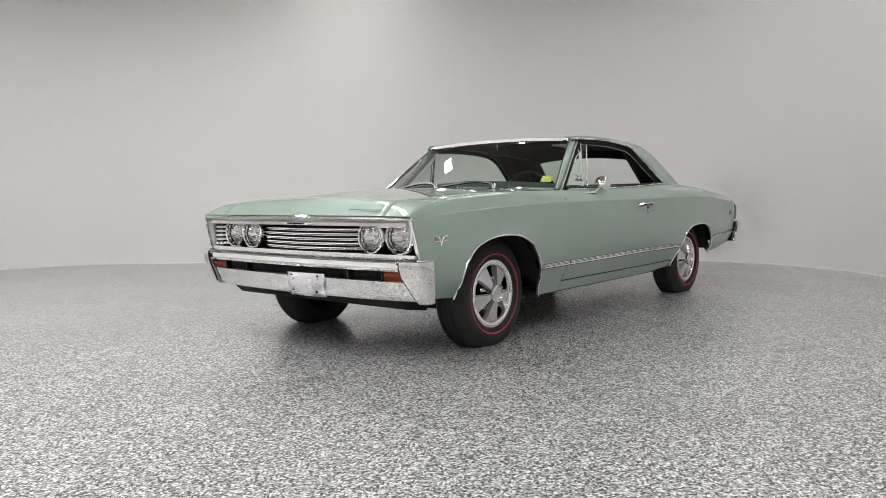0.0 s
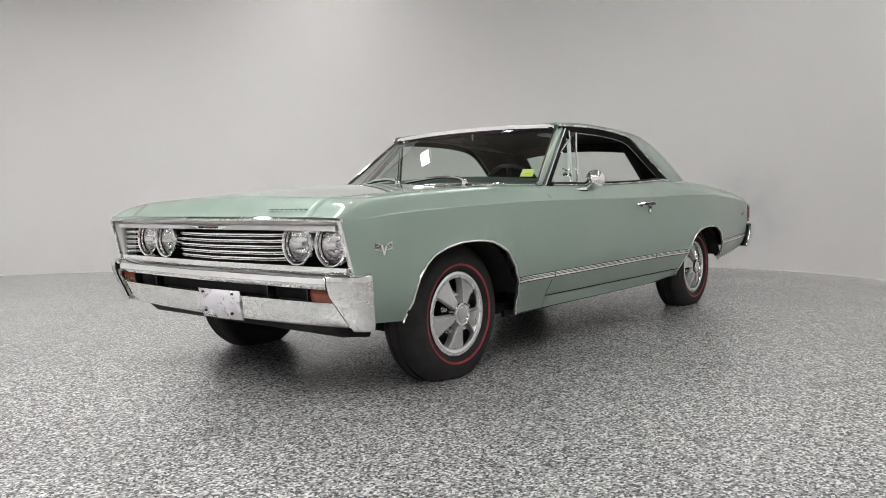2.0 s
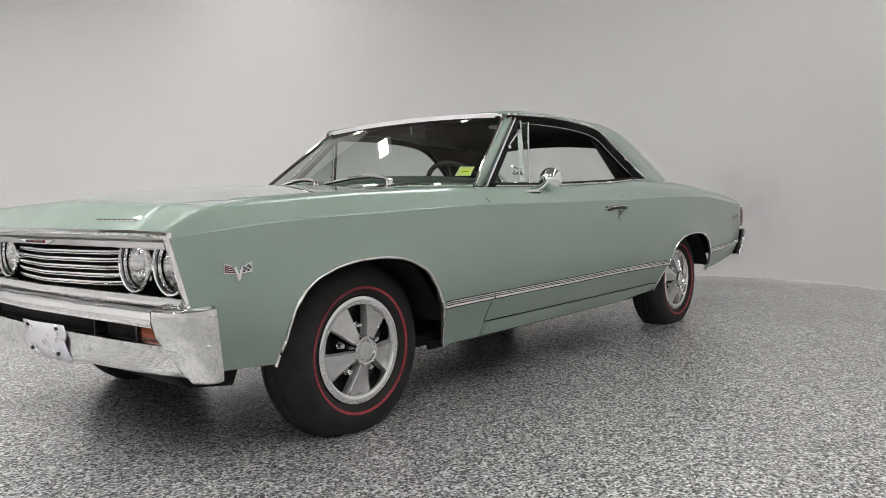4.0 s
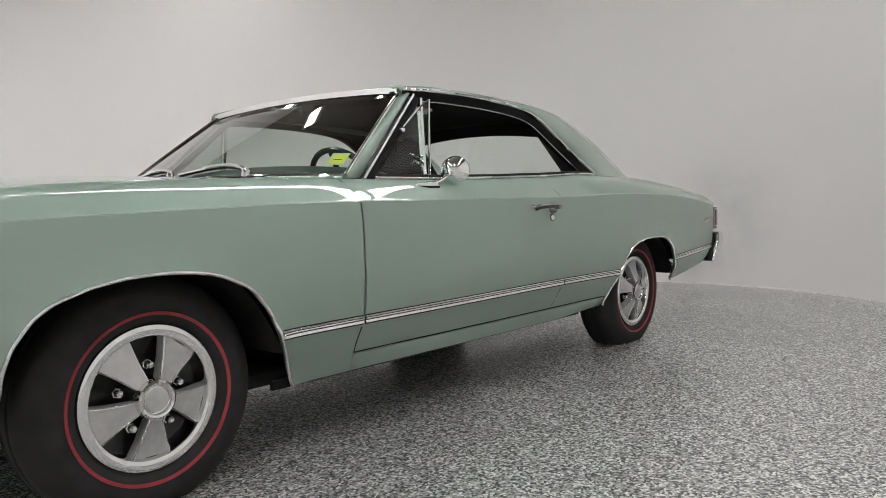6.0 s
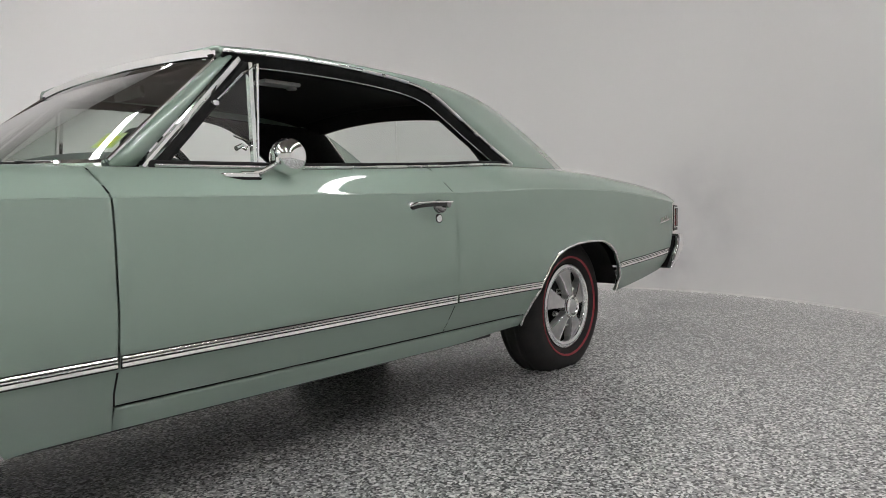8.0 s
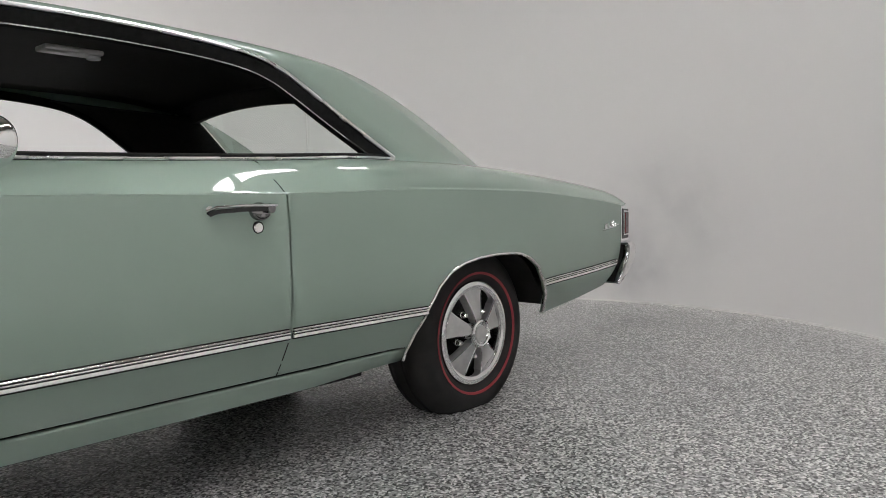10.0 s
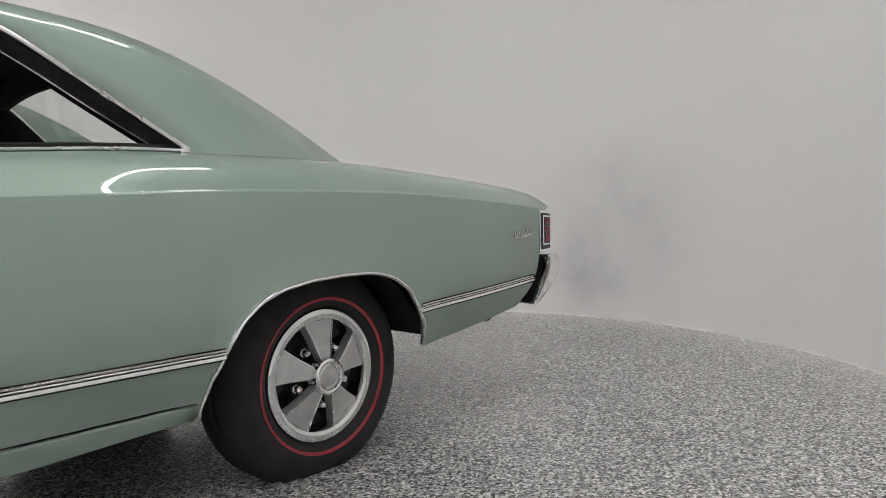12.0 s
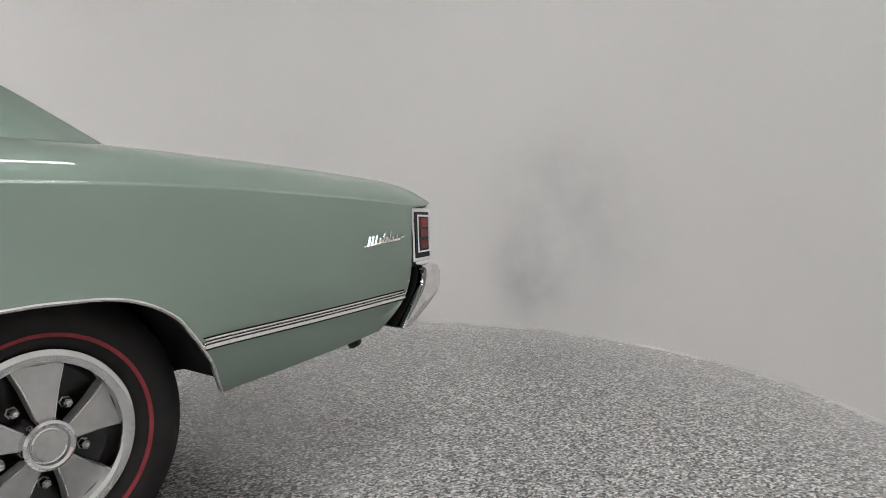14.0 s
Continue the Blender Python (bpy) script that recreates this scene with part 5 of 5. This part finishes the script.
# ---- tail ----
for s in (-1, 1):
    yo = 0.85
    turned = Matrix.Translation((4.044, s * yo, 0)) @ Matrix.Rotation(radians(-s * 5), 4, "Z") @ Matrix.Translation((-4.044, -s * yo, 0))

    def slab(name, pts, y0, y1, m, owner, label=""):
        b = prism(pts, 1, min(s * y0, s * y1), max(s * y0, s * y1), 0.0012, 1)
        b.transform(turned)
        return part(name, b, m, owner, label)

    lamp = slab("tail_lamp", [(4.044, 0.772), (4.136, 0.767), (4.138, 0.6), (4.046, 0.597)], yo - 0.06, yo, CHROME, car, "tail lamp in a chrome bezel")
    slab("tail_lamp_inset", [(4.054, 0.76), (4.127, 0.756), (4.129, 0.612), (4.056, 0.609)], yo - 0.004, yo + 0.0025, GLOSS_BLACK, lamp)
    slab("tail_lamp_frame", [(4.064, 0.75), (4.123, 0.747), (4.125, 0.628), (4.066, 0.626)], yo, yo + 0.005, CHROME, lamp)
    slab("tail_lamp_inset", [(4.07, 0.744), (4.119, 0.741), (4.12, 0.634), (4.072, 0.632)], yo + 0.002, yo + 0.0065, GLOSS_BLACK, lamp)
    for k in range(3):
        z = 0.639 + 0.0345 * k
        slab("tail_lens", [(4.077, z), (4.116, z + 0.001), (4.115, z + 0.03), (4.076, z + 0.03)], yo + 0.003, yo + 0.0085, RED, lamp, "red tail lens")
outer_line = [(4.075, 0.59), (4.115, 0.594), (4.15, 0.587), (4.163, 0.565), (4.162, 0.522), (4.146, 0.493), (4.09, 0.45), (4.03, 0.41), (3.99, 0.394)]
inner_line = [(4.072, 0.58), (4.078, 0.58), (4.08, 0.57), (4.077, 0.552), (4.07, 0.53), (4.06, 0.508), (4.026, 0.462), (3.996, 0.426), (3.975, 0.403)]
rows, caps, lining = [], [], []
for y, grow in [(-0.882, 0.16), (-0.879, 0.06), (-0.872, 0.0), (-0.853, 0.0)] + [(v, 0.0) for v in np.linspace(-0.8, 0.8, 9)] + [(0.853, 0.0), (0.872, 0.0), (0.879, 0.06), (0.882, 0.16)]:
    wrap = -0.022 * (abs(y) / 0.882) ** 6
    o = [Vector((a, y, c)).lerp(Vector((p, y, q)), grow) for (a, c), (p, q) in zip(outer_line, inner_line)]
    i = [Vector((p, y, q)).lerp(Vector((a, y, c)), grow) for (a, c), (p, q) in zip(outer_line, inner_line)]
    for q in o + i:
        q.x += wrap
    rows.append(o)
    lining.append(i)
    if abs(y) == 0.882:
        caps.append(sheet([o, i]))
bm = joined(sheet(rows), *caps)
bmesh.ops.remove_doubles(bm, verts=bm.verts, dist=1e-5)
bmesh.ops.recalc_face_normals(bm, faces=bm.faces)
rear = part("rear_bumper", bm, OLD_CHROME, car, "chrome rear bumper", sharp=38)
# inner face made black so that it throws no glints on the body
part("bumper_dark_inside", sheet(lining[3:-3], (-1, 0, 0)), BLACK, rear)
for edge in (lining[:4], lining[-4:]):
    part("bumper_return", sheet(edge, (-1, 0, 0)), DARK_CHROME, rear)
# black block added to stand for the shade in the bumper gap
part("bumper_gap_shade", prism([(3.9, 0.404), (3.95, 0.405), (4.005, 0.45), (4.06, 0.52), (4.07, 0.594), (4.0, 0.594), (3.95, 0.5)], 1, -0.815, 0.815, 0.003), BLACK, car, "black block that darkens the gap behind the bumper")
for s in (-1, 1):
    part("bumper_bolt", lathe([(0.0, -0.005), (0.0045, -0.004), (0.0055, 0.004)], 12, pose(4.06, s * 0.868, 0.575, 0, 0, 0 if s < 0 else 180)), CHROME, rear)
part("exhaust_tip", tube(path([(3.8, -0.57, 0.38), (3.93, -0.59, 0.36), (3.99, -0.6, 0.335), (4.01, -0.605, 0.308)], 12), round_profile(0.025, 14)), GLOSS_BLACK, car, "black exhaust tail pipe")
part("antenna", tube([Vector((3.33, 0.655, 0.925)), Vector((3.33, 0.656, 1.2)), Vector((3.332, 0.658, 1.45))], round_profile(0.0042, 8), up=(0, 1, 0)), ARGENT, car, "thin chrome radio antenna on the rear quarter")

# ---- wheels ----
RIM = make_chrome("polished_rim", (0.78, 0.78, 0.78), 0.06, 0.12, 8.0)
TYRE_R, HUB_Z = 0.339, 0.308


def wheel(x, s, start, hub_z):
    """One wheel with its hub face looking along -y; turned about for the other side."""
    hub = new("wheel")
    hub.parent = car
    hub["label"] = "five-spoke styled steel wheel with a redline tyre"
    hub.matrix_basis = pose(x, s * (0.8 if s < 0 else 0.836), hub_z, 0, 0, 0 if s < 0 else 180)
    prof = [(0.195, 0.03), (0.202, 0.004), (0.214, -0.01), (0.234, -0.018), (0.258, -0.021), (0.284, -0.016), (0.309, -0.001), (0.327, 0.016), (0.336, 0.032)]
    for k, y in enumerate((0.048, 0.052, 0.073, 0.077, 0.098, 0.102, 0.123, 0.127)):
        prof.append((TYRE_R if k % 4 in (0, 3) else TYRE_R - 0.005, y))
    prof += [(0.336, 0.143), (0.327, 0.159), (0.309, 0.176), (0.27, 0.19), (0.22, 0.186), (0.195, 0.16)]
    b = lathe(prof, 72)
    for v in b.verts:
        v.co.z = max(v.co.z, -hub_z + 0.0005)
    part("tyre", b, RUBBER, hub, "black redline tyre")
    part("tyre_redline", lathe([(0.2285, -0.011), (0.2295, -0.0185), (0.234, -0.0207), (0.2385, -0.0215), (0.2395, -0.013)], 72), REDLINE, hub, "thin red sidewall ring")
    part("rim", lathe([(0.203, 0.016), (0.2045, 0.004), (0.201, -0.006), (0.194, -0.009), (0.178, -0.0075), (0.172, -0.004), (0.168, 0.004), (0.166, 0.02), (0.163, 0.06)], 72), RIM, hub, "polished rim lip")
    part("rim_well", lathe([(0.172, 0.05), (0.12, 0.06), (0.0, 0.06)], 48), GLOSS_BLACK, hub, "dark recess behind the spokes")
    for k in range(5):
        a = radians(start + 72 * k)
        m = Matrix.Rotation(-a, 4, "Y")
        w0, w1 = 0.017, 0.057
        pts = [(0.05, -w0, -0.022), (0.11, -(w0 + w1) / 2 + 0.002, -0.006), (0.1655, -w1, 0.01)]
        face = []
        for r, w, d in pts:
            face.append([m @ Vector((r, d, w * f)) for f in (1.0, 0.93, 0.0, -0.93, -1.0)])
        side_rows = []
        for (r, w, d), row in zip(pts, face):
            side_rows.append([m @ Vector((r, d + 0.035, w * 1.02))] + [m @ Vector((r, d + 0.004, w))] + [row[1], row[2], row[3]] + [m @ Vector((r, d + 0.004, -w))] + [m @ Vector((r, d + 0.035, -w * 1.02))])
        part("spoke", sheet(side_rows, (0, -1, 0)), SPOKE, hub, "satin grey wedge spoke", sharp=28)
        for f in (-1, 1):
            # bright tubes added so that the spoke's bevels catch light
            edge_line = [m @ Vector((r, d - 0.0005, f * 0.965 * w)) for r, w, d in pts]
            part("spoke_edge", tube(edge_line, round_profile(0.0021, 6), up=(0, 1, 0)), RIM, hub, "bright strip added along the edge of the spoke")
        b = radians(start + 36 + 72 * k)
        at = Matrix.Rotation(-b, 4, "Y") @ Matrix.Translation((0.092, 0.012, 0))
        part("lug_nut", lathe([(0.0, -0.022), (0.006, -0.021), (0.0105, -0.016), (0.0115, 0.0), (0.014, 0.002), (0.014, 0.01)], 6, at), TRIM, hub)
    part("hub_cap", lathe([(0.058, 0.03), (0.057, -0.024), (0.054, -0.036), (0.048, -0.04), (0.042, -0.038), (0.038, -0.031), (0.036, -0.03), (0.03, -0.033), (0.0, -0.0345)], 48), RIM, hub, "chrome centre cap")
    part("hub_centre", lathe([(0.034, -0.0305), (0.032, -0.0355), (0.026, -0.0365), (0.0, -0.0375)], 32), SPOKE, hub)
    return hub


wheel(-0.008, -1, -90, HUB_Z)
wheel(2.929, -1, 90, 0.297)
wheel(0.0, 1, 30, HUB_Z)
wheel(2.921, 1, 54, 0.297)
for x in (0.0, 2.921):
    part("axle", tube([Vector((x, -0.66, HUB_Z)), Vector((x, 0.66, HUB_Z))], round_profile(0.05, 10)), BLACK, car)
